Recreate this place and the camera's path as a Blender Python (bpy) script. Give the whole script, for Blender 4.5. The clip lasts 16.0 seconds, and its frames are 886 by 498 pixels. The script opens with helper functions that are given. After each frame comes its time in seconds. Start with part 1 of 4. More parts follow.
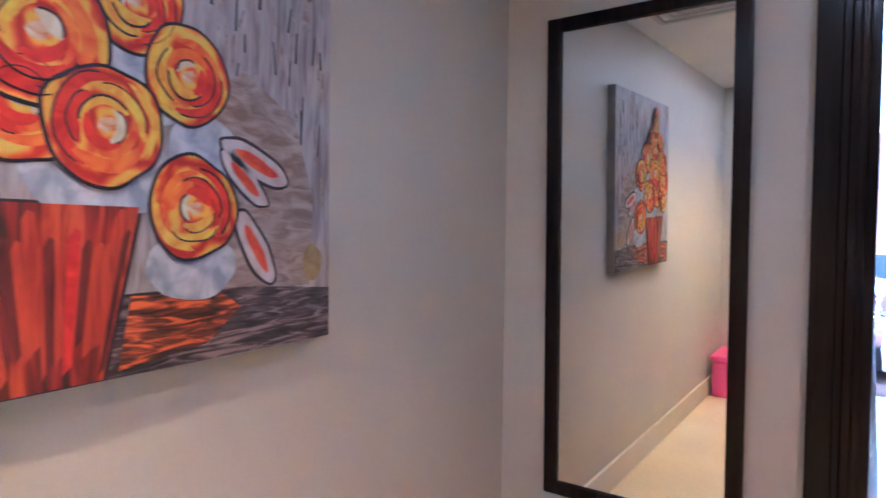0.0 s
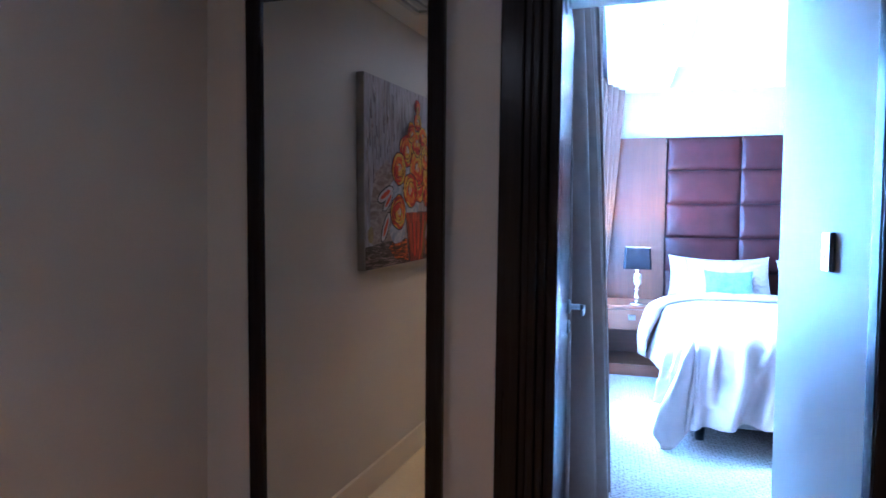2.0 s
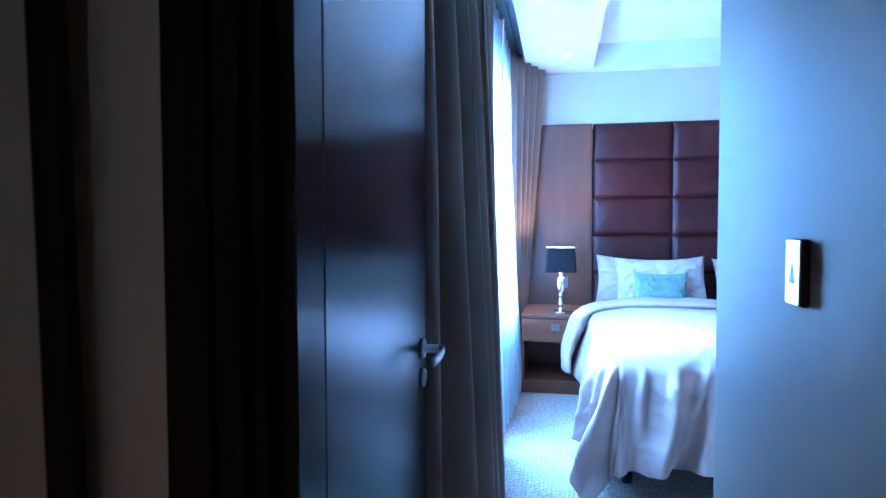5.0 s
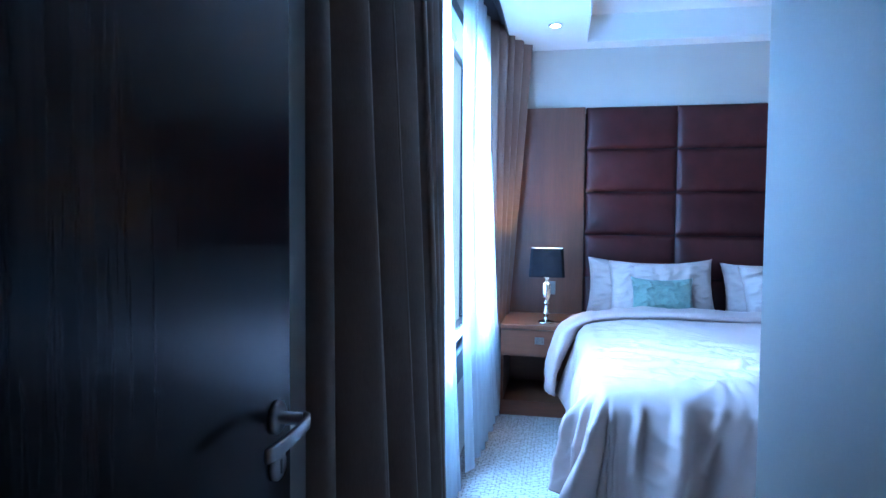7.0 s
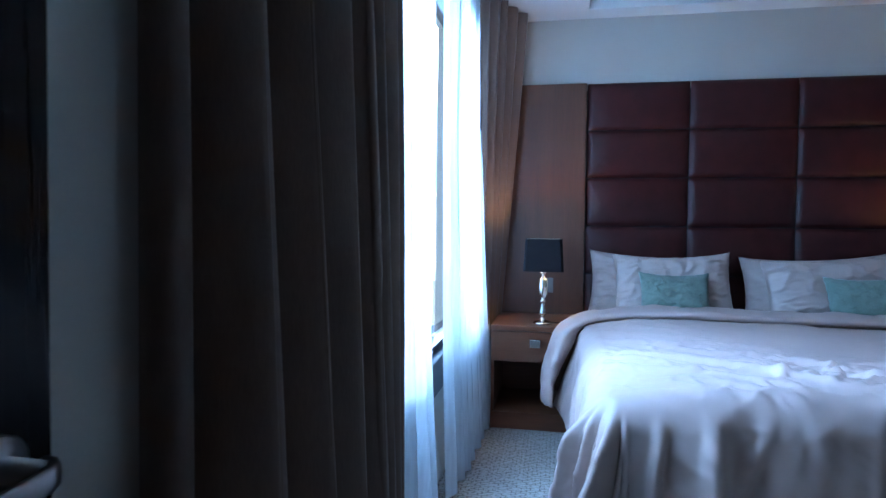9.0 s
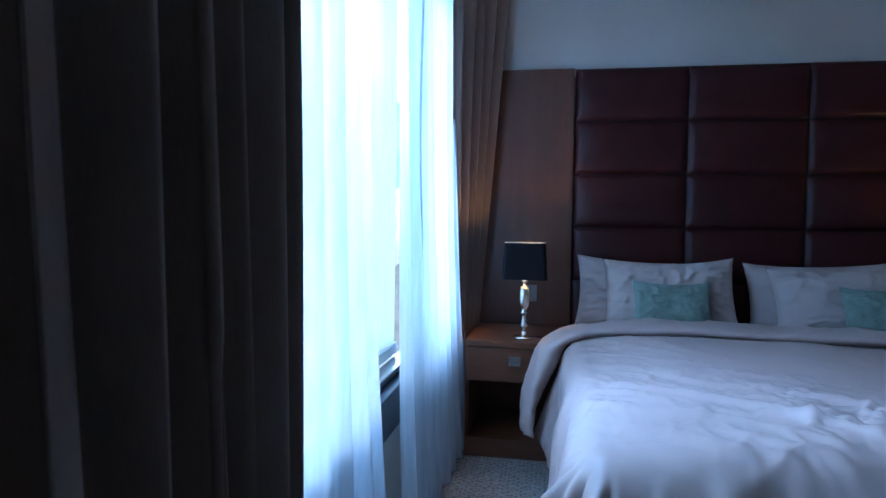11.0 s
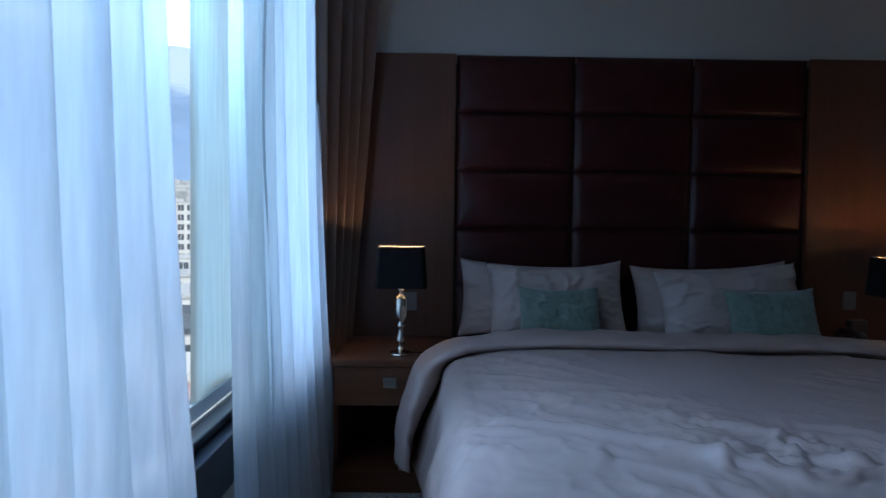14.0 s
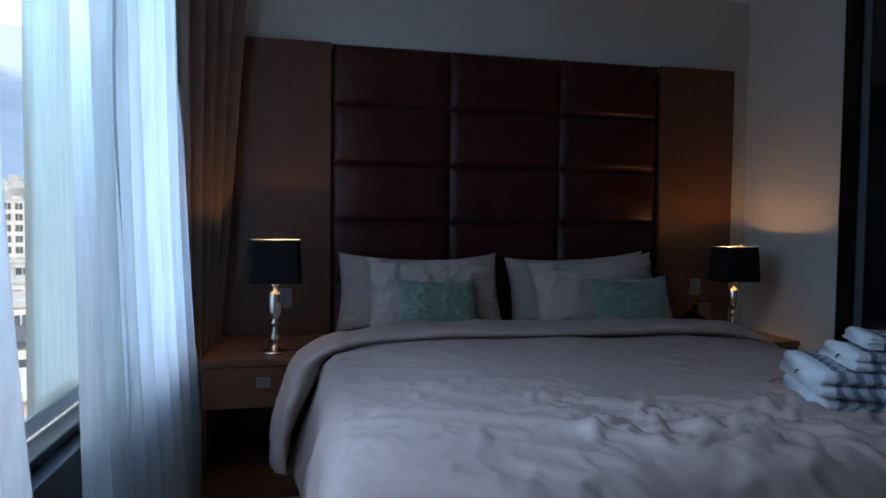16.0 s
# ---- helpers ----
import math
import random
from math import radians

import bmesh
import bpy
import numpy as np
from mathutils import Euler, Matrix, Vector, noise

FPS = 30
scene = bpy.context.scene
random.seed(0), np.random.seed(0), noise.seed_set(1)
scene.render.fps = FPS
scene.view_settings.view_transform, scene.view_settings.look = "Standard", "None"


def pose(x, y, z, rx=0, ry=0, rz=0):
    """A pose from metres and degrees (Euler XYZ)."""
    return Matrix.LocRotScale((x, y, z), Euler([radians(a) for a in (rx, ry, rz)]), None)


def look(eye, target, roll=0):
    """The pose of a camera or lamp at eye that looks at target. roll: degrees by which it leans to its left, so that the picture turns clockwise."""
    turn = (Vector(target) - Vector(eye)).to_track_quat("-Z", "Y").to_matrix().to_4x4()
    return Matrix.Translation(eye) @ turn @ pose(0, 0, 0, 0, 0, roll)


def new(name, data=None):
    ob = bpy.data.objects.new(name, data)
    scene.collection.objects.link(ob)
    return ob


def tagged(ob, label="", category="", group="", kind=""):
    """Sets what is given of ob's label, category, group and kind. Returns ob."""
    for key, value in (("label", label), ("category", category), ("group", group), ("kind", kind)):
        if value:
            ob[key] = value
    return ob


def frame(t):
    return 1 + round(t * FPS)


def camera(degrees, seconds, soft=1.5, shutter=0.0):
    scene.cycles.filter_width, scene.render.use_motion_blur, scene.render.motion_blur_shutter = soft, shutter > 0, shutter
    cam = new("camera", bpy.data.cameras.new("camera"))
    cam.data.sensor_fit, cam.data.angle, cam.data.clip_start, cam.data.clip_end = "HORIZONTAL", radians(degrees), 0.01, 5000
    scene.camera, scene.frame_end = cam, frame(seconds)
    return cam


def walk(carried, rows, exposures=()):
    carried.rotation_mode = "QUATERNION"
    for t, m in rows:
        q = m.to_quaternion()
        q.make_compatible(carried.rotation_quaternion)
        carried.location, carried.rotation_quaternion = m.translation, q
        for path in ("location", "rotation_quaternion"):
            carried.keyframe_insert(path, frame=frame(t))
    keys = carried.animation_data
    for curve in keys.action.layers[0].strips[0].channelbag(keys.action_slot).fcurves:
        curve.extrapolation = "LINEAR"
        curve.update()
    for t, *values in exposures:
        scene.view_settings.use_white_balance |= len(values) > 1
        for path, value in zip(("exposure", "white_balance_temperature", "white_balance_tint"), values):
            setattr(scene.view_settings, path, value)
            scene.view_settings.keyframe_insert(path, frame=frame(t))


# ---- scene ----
cam = camera(72.7, 16.0, shutter=0.4)
PATH = [
    (0, (-0.737, -6.43, 1.276), (-1.781, -4.725, 1.214), 0.7),
    (0.5, (-0.683, -6.336, 1.283), (-1.571, -4.545, 1.222), 0.6),
    (1, (-0.623, -6.249, 1.305), (-1.335, -4.382, 1.224), 1.1),
    (1.5, (-0.559, -6.135, 1.283), (-1.171, -4.232, 1.213), 1.1),
    (2, (-0.46, -6.096, 1.285), (-1.008, -4.174, 1.212), 0.8),
    (2.5, (-0.415, -6.016, 1.271), (-0.906, -4.078, 1.198), 0.7),
    (3, (-0.384, -5.844, 1.263), (-0.83, -3.895, 1.195), 0.6),
    (3.5, (-0.36, -5.687, 1.257), (-0.769, -3.73, 1.193), 0.5),
    (4, (-0.317, -5.512, 1.26), (-0.703, -3.551, 1.195), 0.3),
    (4.2, (-0.302, -5.467, 1.275), (-0.683, -3.505, 1.208), -0.1),
    (6.3, (-0.229, -4.828, 1.322), (-0.608, -2.866, 1.23), 0.1),
    (6.5, (-0.213, -4.752, 1.296), (-0.588, -2.79, 1.212), 0.6),
    (7, (-0.184, -4.623, 1.302), (-0.562, -2.661, 1.212), 0.5),
    (7.5, (-0.187, -4.499, 1.23), (-0.568, -2.537, 1.16), 0.6),
    (8, (-0.19, -4.356, 1.214), (-0.582, -2.396, 1.135), 0.5),
    (8.5, (-0.214, -4.237, 1.212), (-0.593, -2.275, 1.129), 0.6),
    (9, (-0.186, -4.137, 1.183), (-0.557, -2.173, 1.116), 0.7),
    (11.5, (-0.144, -3.616, 1.22), (-0.461, -1.643, 1.138), 1.0),
    (12, (-0.142, -3.545, 1.215), (-0.402, -1.563, 1.133), 1.1),
    (12.5, (-0.113, -3.462, 1.224), (-0.312, -1.474, 1.142), 0.9),
    (13, (-0.093, -3.4, 1.216), (-0.243, -1.407, 1.14), 0.9),
    (13.5, (-0.104, -3.334, 1.225), (-0.183, -1.337, 1.148), 1.0),
    (14, (-0.086, -3.298, 1.233), (-0.073, -1.3, 1.153), 0.8),
    (14.5, (-0.071, -3.271, 1.235), (0.051, -1.276, 1.157), 0.7),
    (15, (-0.074, -3.261, 1.231), (0.154, -1.276, 1.151), 0.8),
    (15.5, (-0.071, -3.267, 1.222), (0.251, -1.295, 1.139), 0.7),
    (16, (-0.085, -3.266, 1.198), (0.33, -1.311, 1.122), 0.6),
]
EXPOSURES = [(0, 6.55, 4200, 22), (0.5, 6.5, 4220, 23), (1.5, 5.5, 4280, 22), (2.5, 4.62, 4320, 19), (3.5, 4.05, 4250, 16), (4.2, 3.8, 4220, 16),
             (6.5, 2.95, 4550, 16), (7, 2.75, 4650, 16), (8, 2.3, 4950, 17), (9, 1.85, 5350, 18), (11.5, 0.7, 5300, 20), (12.5, 0.15, 5600, 21), (14, -0.34, 5950, 22), (16, -0.15, 6600, 25)]
walk(cam, [(t, look(eye, target, roll)) for t, eye, target, roll in PATH], EXPOSURES)

# ---- world, sun, large lights ----
world = bpy.data.worlds.new("overcast_sky")
scene.world = world
world.use_nodes = True
wn = world.node_tree.nodes
sky = wn.new("ShaderNodeTexSky")
sky.sky_type, sky.sun_disc = "NISHITA", False
sky.sun_elevation, sky.sun_rotation = radians(42), radians(142)
sky.air_density, sky.dust_density, sky.ozone_density = 1.0, 6.0, 1.0
wn["Background"].inputs["Strength"].default_value = 0.15
world.node_tree.links.new(sky.outputs[0], wn["Background"].inputs["Color"])

sun = new("sun", bpy.data.lights.new("sun", "SUN"))
sun.data.energy, sun.data.angle, sun.data.color = 3.2, radians(10), (1.0, 0.97, 0.92)
sun.matrix_world = look((20, -25, 29), (0, 0, 0))


def area_lamp(name, at, target, w, h, power, color, spread=180):
    data = bpy.data.lights.new(name, "AREA")
    data.shape, data.size, data.size_y, data.energy, data.color = "RECTANGLE", w, h, power, color
    data.spread = radians(spread)
    ob = new(name, data)
    ob.matrix_world = look(at, target)
    return ob


DAY = (0.36, 0.67, 1.0)
area_lamp("window_daylight", (-0.96, -2.62, 1.53), (0, -2.62, 1.53), 0.95, 1.74, 6.4, DAY, 165)
area_lamp("window_daylight", (-0.818, -1.345, 1.53), (0, -1.345, 1.53), 0.37, 1.62, 3.3, DAY, 180)
area_lamp("window_daylight", (-0.818, -0.80, 1.53), (0, -0.80, 1.53), 0.66, 1.66, 8.8, DAY, 180)
area_lamp("window_daylight", (-0.96, -1.80, 2.19), (0.08, -1.72, 0.70), 0.50, 0.40, 13.0, DAY, 104)
WARM = (1.0, 0.47, 0.17)


def spot_lamp(name, at, target, power, angle, color=WARM, blend=0.6, size=0.03):
    data = bpy.data.lights.new(name, "SPOT")
    data.energy, data.spot_size, data.spot_blend, data.color, data.shadow_soft_size = power, radians(angle), blend, color, size
    ob = new(name, data)
    ob.matrix_world = look(at, target)
    return ob


def bulb(name, at, power, color=WARM, size=0.02):
    data = bpy.data.lights.new(name, "POINT")
    data.energy, data.color, data.shadow_soft_size = power, color, size
    ob = new(name, data)
    ob.location = at
    return ob


COR_Z = 2.25                      # corridor ceiling
CORRIDOR_SPOTS = [(-0.55, -5.60, 0.66, (1.0, 0.37, 0.10)), (-1.10, -6.50, 1.15, (1.0, 0.54, 0.12)), (-1.10, -7.20, 1.30, (1.0, 0.54, 0.12))]
for sx, sy, watts, tint in CORRIDOR_SPOTS:
    spot_lamp("corridor_spot", (sx, sy, COR_Z - 0.02), (sx, sy, 0), watts, 100, tint, 0.7, 0.06)
spot_lamp("bedroom_spot", (-0.23, -0.53, 2.58), (-0.23, -0.53, 0), 0.3, 80)
spot_lamp("bedroom_spot", (-0.23, -1.95, 2.58), (-0.23, -1.95, 0), 1.2, 112)
bulb("lamp_bulb", (-0.262, -0.462, 1.085), 2.0, (1.0, 0.55, 0.20), 0.007)
bulb("lamp_bulb", (2.22, -0.30, 1.058), 2.7, (1.0, 0.55, 0.20), 0.007)

# ---- materials ----


def material(name, color, rough=0.6, metal=0.0, vary=0.12, grain=0.0, scale=6.0, fine=60.0, stretch=(1, 1, 1), bump=0.0,
             second=None, coat=0.0, sheen=0.0, spec=None, space="world"):
    """Principled material with two scales of variation and a fine bump, at real size."""
    m = bpy.data.materials.new(name)
    m.use_nodes = True
    n, l = m.node_tree.nodes, m.node_tree.links
    b = n["Principled BSDF"]
    b.inputs["Roughness"].default_value, b.inputs["Metallic"].default_value = rough, metal
    b.inputs["Coat Weight"].default_value, b.inputs["Sheen Weight"].default_value = coat, sheen
    if spec is not None:
        b.inputs["Specular IOR Level"].default_value = spec
    if space == "world":
        src = n.new("ShaderNodeNewGeometry").outputs["Position"]
    else:
        src = n.new("ShaderNodeTexCoord").outputs["Object"]
    mp = n.new("ShaderNodeMapping")
    mp.inputs["Scale"].default_value = stretch
    l.new(src, mp.inputs["Vector"])
    big, small = n.new("ShaderNodeTexNoise"), n.new("ShaderNodeTexNoise")
    big.inputs["Scale"].default_value, small.inputs["Scale"].default_value = scale, fine
    big.inputs["Detail"].default_value, small.inputs["Detail"].default_value = 4, 5
    for t in (big, small):
        l.new(mp.outputs[0], t.inputs["Vector"])
    ramp = n.new("ShaderNodeValToRGB")
    dark = [c * (1 - vary) for c in color]
    lite = [min(1, c * (1 + vary)) for c in color] if second is None else second
    ramp.color_ramp.elements[0].position, ramp.color_ramp.elements[1].position = 0.3, 0.7
    ramp.color_ramp.elements[0].color, ramp.color_ramp.elements[1].color = (*dark, 1), (*lite, 1)
    l.new(big.outputs[0], ramp.inputs[0])
    mix = n.new("ShaderNodeMixRGB")
    mix.blend_type, mix.inputs[0].default_value = "OVERLAY", grain
    l.new(ramp.outputs[0], mix.inputs[1])
    l.new(small.outputs[0], mix.inputs[2])
    l.new(mix.outputs[0], b.inputs["Base Color"])
    if bump:
        bp = n.new("ShaderNodeBump")
        bp.inputs["Strength"].default_value, bp.inputs["Distance"].default_value = bump, 0.004
        l.new(small.outputs[0], bp.inputs["Height"])
        l.new(bp.outputs[0], b.inputs["Normal"])
    return m


def glow(name, color, strength):
    m = bpy.data.materials.new(name)
    m.use_nodes = True
    b = m.node_tree.nodes["Principled BSDF"]
    b.inputs["Base Color"].default_value = (0.8, 0.8, 0.8, 1)
    b.inputs["Emission Color"].default_value, b.inputs["Emission Strength"].default_value = (*color, 1), strength
    return m


def cloth(name, color, through_share, clear, weave=900.0):
    """Thin woven cloth: part lets the view through, part spreads light to the far side."""
    m = bpy.data.materials.new(name)
    m.use_nodes = True
    n, l = m.node_tree.nodes, m.node_tree.links
    out = n["Material Output"]
    n.remove(n["Principled BSDF"])
    d, t, c = n.new("ShaderNodeBsdfDiffuse"), n.new("ShaderNodeBsdfTranslucent"), n.new("ShaderNodeBsdfTransparent")
    geo, mp, tex = n.new("ShaderNodeNewGeometry"), n.new("ShaderNodeMapping"), n.new("ShaderNodeTexNoise")
    mp.inputs["Scale"].default_value = (1, 1, 0.08)
    tex.inputs["Scale"].default_value, tex.inputs["Detail"].default_value = 45, 6
    ramp = n.new("ShaderNodeValToRGB")
    ramp.color_ramp.elements[0].position, ramp.color_ramp.elements[1].position = 0.25, 0.75
    ramp.color_ramp.elements[0].color = (*[v * 0.86 for v in color], 1)
    ramp.color_ramp.elements[1].color = (*[min(1, v * 1.08) for v in color], 1)
    l.new(geo.outputs["Position"], mp.inputs[0]), l.new(mp.outputs[0], tex.inputs["Vector"]), l.new(tex.outputs[0], ramp.inputs[0])
    l.new(ramp.outputs[0], d.inputs["Color"]), l.new(ramp.outputs[0], t.inputs["Color"])
    m1, m2 = n.new("ShaderNodeMixShader"), n.new("ShaderNodeMixShader")
    m1.inputs[0].default_value, m2.inputs[0].default_value = through_share, clear
    l.new(d.outputs[0], m1.inputs[1]), l.new(t.outputs[0], m1.inputs[2])
    l.new(m1.outputs[0], m2.inputs[1]), l.new(c.outputs[0], m2.inputs[2]), l.new(m2.outputs[0], out.inputs["Surface"])
    return m


WALL = material("painted_plaster", (0.50, 0.47, 0.42), 0.50, vary=0.03, grain=0.05, scale=2.5, fine=160, bump=0.05)
CEIL = material("ceiling_paint", (0.68, 0.68, 0.66), 0.85, vary=0.03, scale=2, fine=120, bump=0.04)
DARK = material("dark_stained_oak", (0.010, 0.0075, 0.007), 0.22, vary=0.5, grain=0.5, scale=14, fine=70, stretch=(3, 3, 0.12), bump=0.05, spec=0.16)
PANEL = material("walnut_veneer", (0.102, 0.038, 0.018), 0.42, vary=0.14, grain=0.25, scale=7, fine=70, stretch=(3, 3, 0.15), bump=0.05)
STAND = material("nightstand_veneer", (0.16, 0.060, 0.028), 0.35, vary=0.14, grain=0.25, scale=8, fine=80, stretch=(0.15, 3, 3), bump=0.04)
LEATHER = material("burgundy_leather", (0.043, 0.0082, 0.0075), 0.36, vary=0.22, grain=0.2, scale=9, fine=420, bump=0.16, spec=0.28)
CURTAIN = material("taupe_curtain_cloth", (0.175, 0.116, 0.090), 0.6, vary=0.14, grain=0.2, scale=5, fine=300, stretch=(1, 1, 0.2), bump=0.10, sheen=0.12)
SHEER = cloth("white_sheer_cloth", (0.80, 0.87, 0.94), 0.68, 0.07)
BLIND = cloth("grey_green_blind_cloth", (0.52, 0.57, 0.50), 0.62, 0.03)
COTTON = material("grey_cotton_sateen", (0.43, 0.325, 0.293), 0.40, vary=0.04, grain=0.06, scale=5, fine=500, bump=0.06, sheen=0.0)
PILLOW = material("pale_pillow_cotton", (0.46, 0.370, 0.335), 0.55, vary=0.04, grain=0.06, scale=6, fine=500, bump=0.06, sheen=0.05)
SHEET = material("white_bed_sheet", (0.68, 0.66, 0.64), 0.7, vary=0.04, scale=6, fine=400, bump=0.05)
TEAL = material("sea_green_velvet", (0.150, 0.210, 0.172), 0.7, vary=0.16, grain=0.3, scale=16, fine=200, bump=0.25, sheen=0.5)
BASE = material("bed_base_cloth", (0.40, 0.37, 0.35), 0.8, vary=0.06, scale=5, fine=500, bump=0.1)
BLACK = material("black_plastic", (0.014, 0.014, 0.016), 0.35, vary=0.2, scale=20, fine=200)
CHROME = material("brushed_steel", (0.62, 0.60, 0.58), 0.2, 1.0, vary=0.06, scale=30, fine=300)
SILVER = material("lamp_silver", (0.66, 0.60, 0.52), 0.16, 1.0, vary=0.1, scale=40, fine=200)
SHADE = material("black_lampshade_cloth", (0.009, 0.007, 0.008), 0.8, vary=0.15, scale=20, fine=500, bump=0.1, spec=0.15)
LINING = material("lampshade_lining", (0.80, 0.74, 0.62), 0.6, vary=0.04)
PLATE = material("grey_socket_plastic", (0.20, 0.19, 0.18), 0.35, vary=0.05)
ALU = material("dark_window_frame", (0.022, 0.028, 0.040), 0.35, vary=0.2, scale=10, fine=100)
SILLBAR = material("pale_blind_bar", (0.62, 0.64, 0.63), 0.45, vary=0.05)
CREAM = material("cream_tile", (0.62, 0.56, 0.42), 0.25, vary=0.06, grain=0.1, scale=2, fine=60)
SKIRT = material("cream_skirting", (0.62, 0.57, 0.48), 0.4, vary=0.04)
PINK = material("pink_plastic", (0.80, 0.10, 0.36), 0.4, vary=0.08, scale=8)
VENT = material("grey_vent_metal", (0.45, 0.46, 0.48), 0.4, vary=0.05)
BLACKGLASS = material("black_glass", (0.008, 0.009, 0.012), 0.06, vary=0.1)
GREYTRIM = material("grey_metal_trim", (0.16, 0.18, 0.21), 0.35, 0.6, vary=0.1)
LAMPGLOW = glow("downlight_glow", (1.0, 0.86, 0.66), 6)

DOORMETAL = material("dark_satin_steel", (0.30, 0.30, 0.31), 0.3, 1.0, vary=0.06, scale=30, fine=300)
MIRROR = material("mirror_silvering", (0.80, 0.82, 0.80), 0.0, 1.0, vary=0.0)
GLASS = bpy.data.materials.new("window_glass")
GLASS.use_nodes = True
gn, gl = GLASS.node_tree.nodes, GLASS.node_tree.links
gn.remove(gn["Principled BSDF"])
g_clear, g_gloss, g_mix = gn.new("ShaderNodeBsdfTransparent"), gn.new("ShaderNodeBsdfGlossy"), gn.new("ShaderNodeMixShader")
g_clear.inputs[0].default_value = (0.86, 0.93, 0.92, 1)
g_gloss.inputs["Roughness"].default_value, g_mix.inputs[0].default_value = 0.02, 0.05
gl.new(g_clear.outputs[0], g_mix.inputs[1]), gl.new(g_gloss.outputs[0], g_mix.inputs[2])
gl.new(g_mix.outputs[0], gn["Material Output"].inputs["Surface"])


def carpet_material():
    """Pale looped carpet with short dark dashes in broken rows."""
    m = material("dashed_loop_carpet", (0.42, 0.38, 0.34), 0.95, vary=0.08, grain=0.35, scale=3, fine=220, bump=0.5)
    n, l = m.node_tree.nodes, m.node_tree.links
    b = n["Principled BSDF"]
    base = b.inputs["Base Color"].links[0].from_socket
    geo, warp, add, br = n.new("ShaderNodeNewGeometry"), n.new("ShaderNodeTexNoise"), n.new("ShaderNodeVectorMath"), n.new("ShaderNodeTexBrick")
    warp.inputs["Scale"].default_value = 25
    sc = n.new("ShaderNodeVectorMath")
    sc.operation, sc.inputs[1].default_value = "SCALE", (0, 0, 0)
    sc.inputs["Scale"].default_value = 0.02
    add.operation = "ADD"
    l.new(geo.outputs["Position"], warp.inputs["Vector"]), l.new(warp.outputs["Color"], sc.inputs[0])
    l.new(geo.outputs["Position"], add.inputs[0]), l.new(sc.outputs[0], add.inputs[1]), l.new(add.outputs[0], br.inputs["Vector"])
    br.inputs["Scale"].default_value, br.inputs["Brick Width"].default_value, br.inputs["Row Height"].default_value = 10, 0.42, 0.20
    br.inputs["Mortar Size"].default_value, br.inputs["Mortar Smooth"].default_value = 0.032, 0.4
    mask, gate, mul, mix = n.new("ShaderNodeTexNoise"), n.new("ShaderNodeMath"), n.new("ShaderNodeMath"), n.new("ShaderNodeMixRGB")
    mask.inputs["Scale"].default_value = 40
    gate.operation, gate.inputs[1].default_value = "GREATER_THAN", 0.44
    mul.operation = "MULTIPLY"
    l.new(geo.outputs["Position"], mask.inputs["Vector"]), l.new(mask.outputs[0], gate.inputs[0])
    l.new(br.outputs["Fac"], mul.inputs[0]), l.new(gate.outputs[0], mul.inputs[1]), l.new(mul.outputs[0], mix.inputs[0])
    l.new(base, mix.inputs[1])
    mix.inputs[2].default_value = (0.15, 0.12, 0.10, 1)
    l.new(mix.outputs[0], b.inputs["Base Color"])
    return m


CARPET = carpet_material()

# ---- building helpers ----


def finish(name, bm, mat, smooth=False):
    me = bpy.data.meshes.new(name)
    bm.to_mesh(me)
    bm.free()
    if mat is not None:
        me.materials.append(mat)
    if smooth:
        me.polygons.foreach_set("use_smooth", [True] * len(me.polygons))
    return new(name, me)


def part(name, bm, mat, parent, label="", smooth=False):
    ob = finish(name, bm, mat, smooth)
    ob.parent = parent
    if label:
        tagged(ob, label)
    return ob


def thing(name, at, label, category, group="", kind="", turn=0):
    ob = new(name)
    ob.empty_display_size = 0.1
    ob.matrix_world = pose(*at, 0, 0, turn)
    return tagged(ob, label, category, group, kind)


def structure(name, bm, mat, label="", category=""):
    return tagged(finish(name, bm, mat), label, category, kind="structure")


def box(bm, x0, x1, y0, y1, z0, z1, bevel=0.0, segments=2):
    v = [bm.verts.new(p) for p in ((x0, y0, z0), (x1, y0, z0), (x1, y1, z0), (x0, y1, z0), (x0, y0, z1), (x1, y0, z1), (x1, y1, z1), (x0, y1, z1))]
    faces = [bm.faces.new([v[i] for i in q]) for q in ((3, 2, 1, 0), (4, 5, 6, 7), (0, 1, 5, 4), (1, 2, 6, 5), (2, 3, 7, 6), (3, 0, 4, 7))]
    if bevel:
        edges = {e for f in faces for e in f.edges}
        bmesh.ops.bevel(bm, geom=list(edges), offset=bevel, segments=segments, affect="EDGES", profile=0.6)
    return bm


def boxes(*rows, bevel=0.0):
    bm = bmesh.new()
    for r in rows:
        box(bm, *r, bevel=bevel)
    return bm


def lathe(bm, profile, centre=(0, 0, 0), steps=28):
    rings = []
    for r, z in profile:
        rings.append([bm.verts.new((centre[0] + r * math.cos(2 * math.pi * i / steps), centre[1] + r * math.sin(2 * math.pi * i / steps), centre[2] + z)) for i in range(steps)])
    for a, b in zip(rings, rings[1:]):
        for i in range(steps):
            bm.faces.new((a[i], a[(i + 1) % steps], b[(i + 1) % steps], b[i]))
    bm.faces.new(rings[0][::-1])
    bm.faces.new(rings[-1])
    return bm


def grid(bm, nu, nv, place):
    v = [[bm.verts.new(place(i / nu, j / nv)) for i in range(nu + 1)] for j in range(nv + 1)]
    for j in range(nv):
        for i in range(nu):
            bm.faces.new((v[j][i], v[j][i + 1], v[j + 1][i + 1], v[j + 1][i]))
    return bm


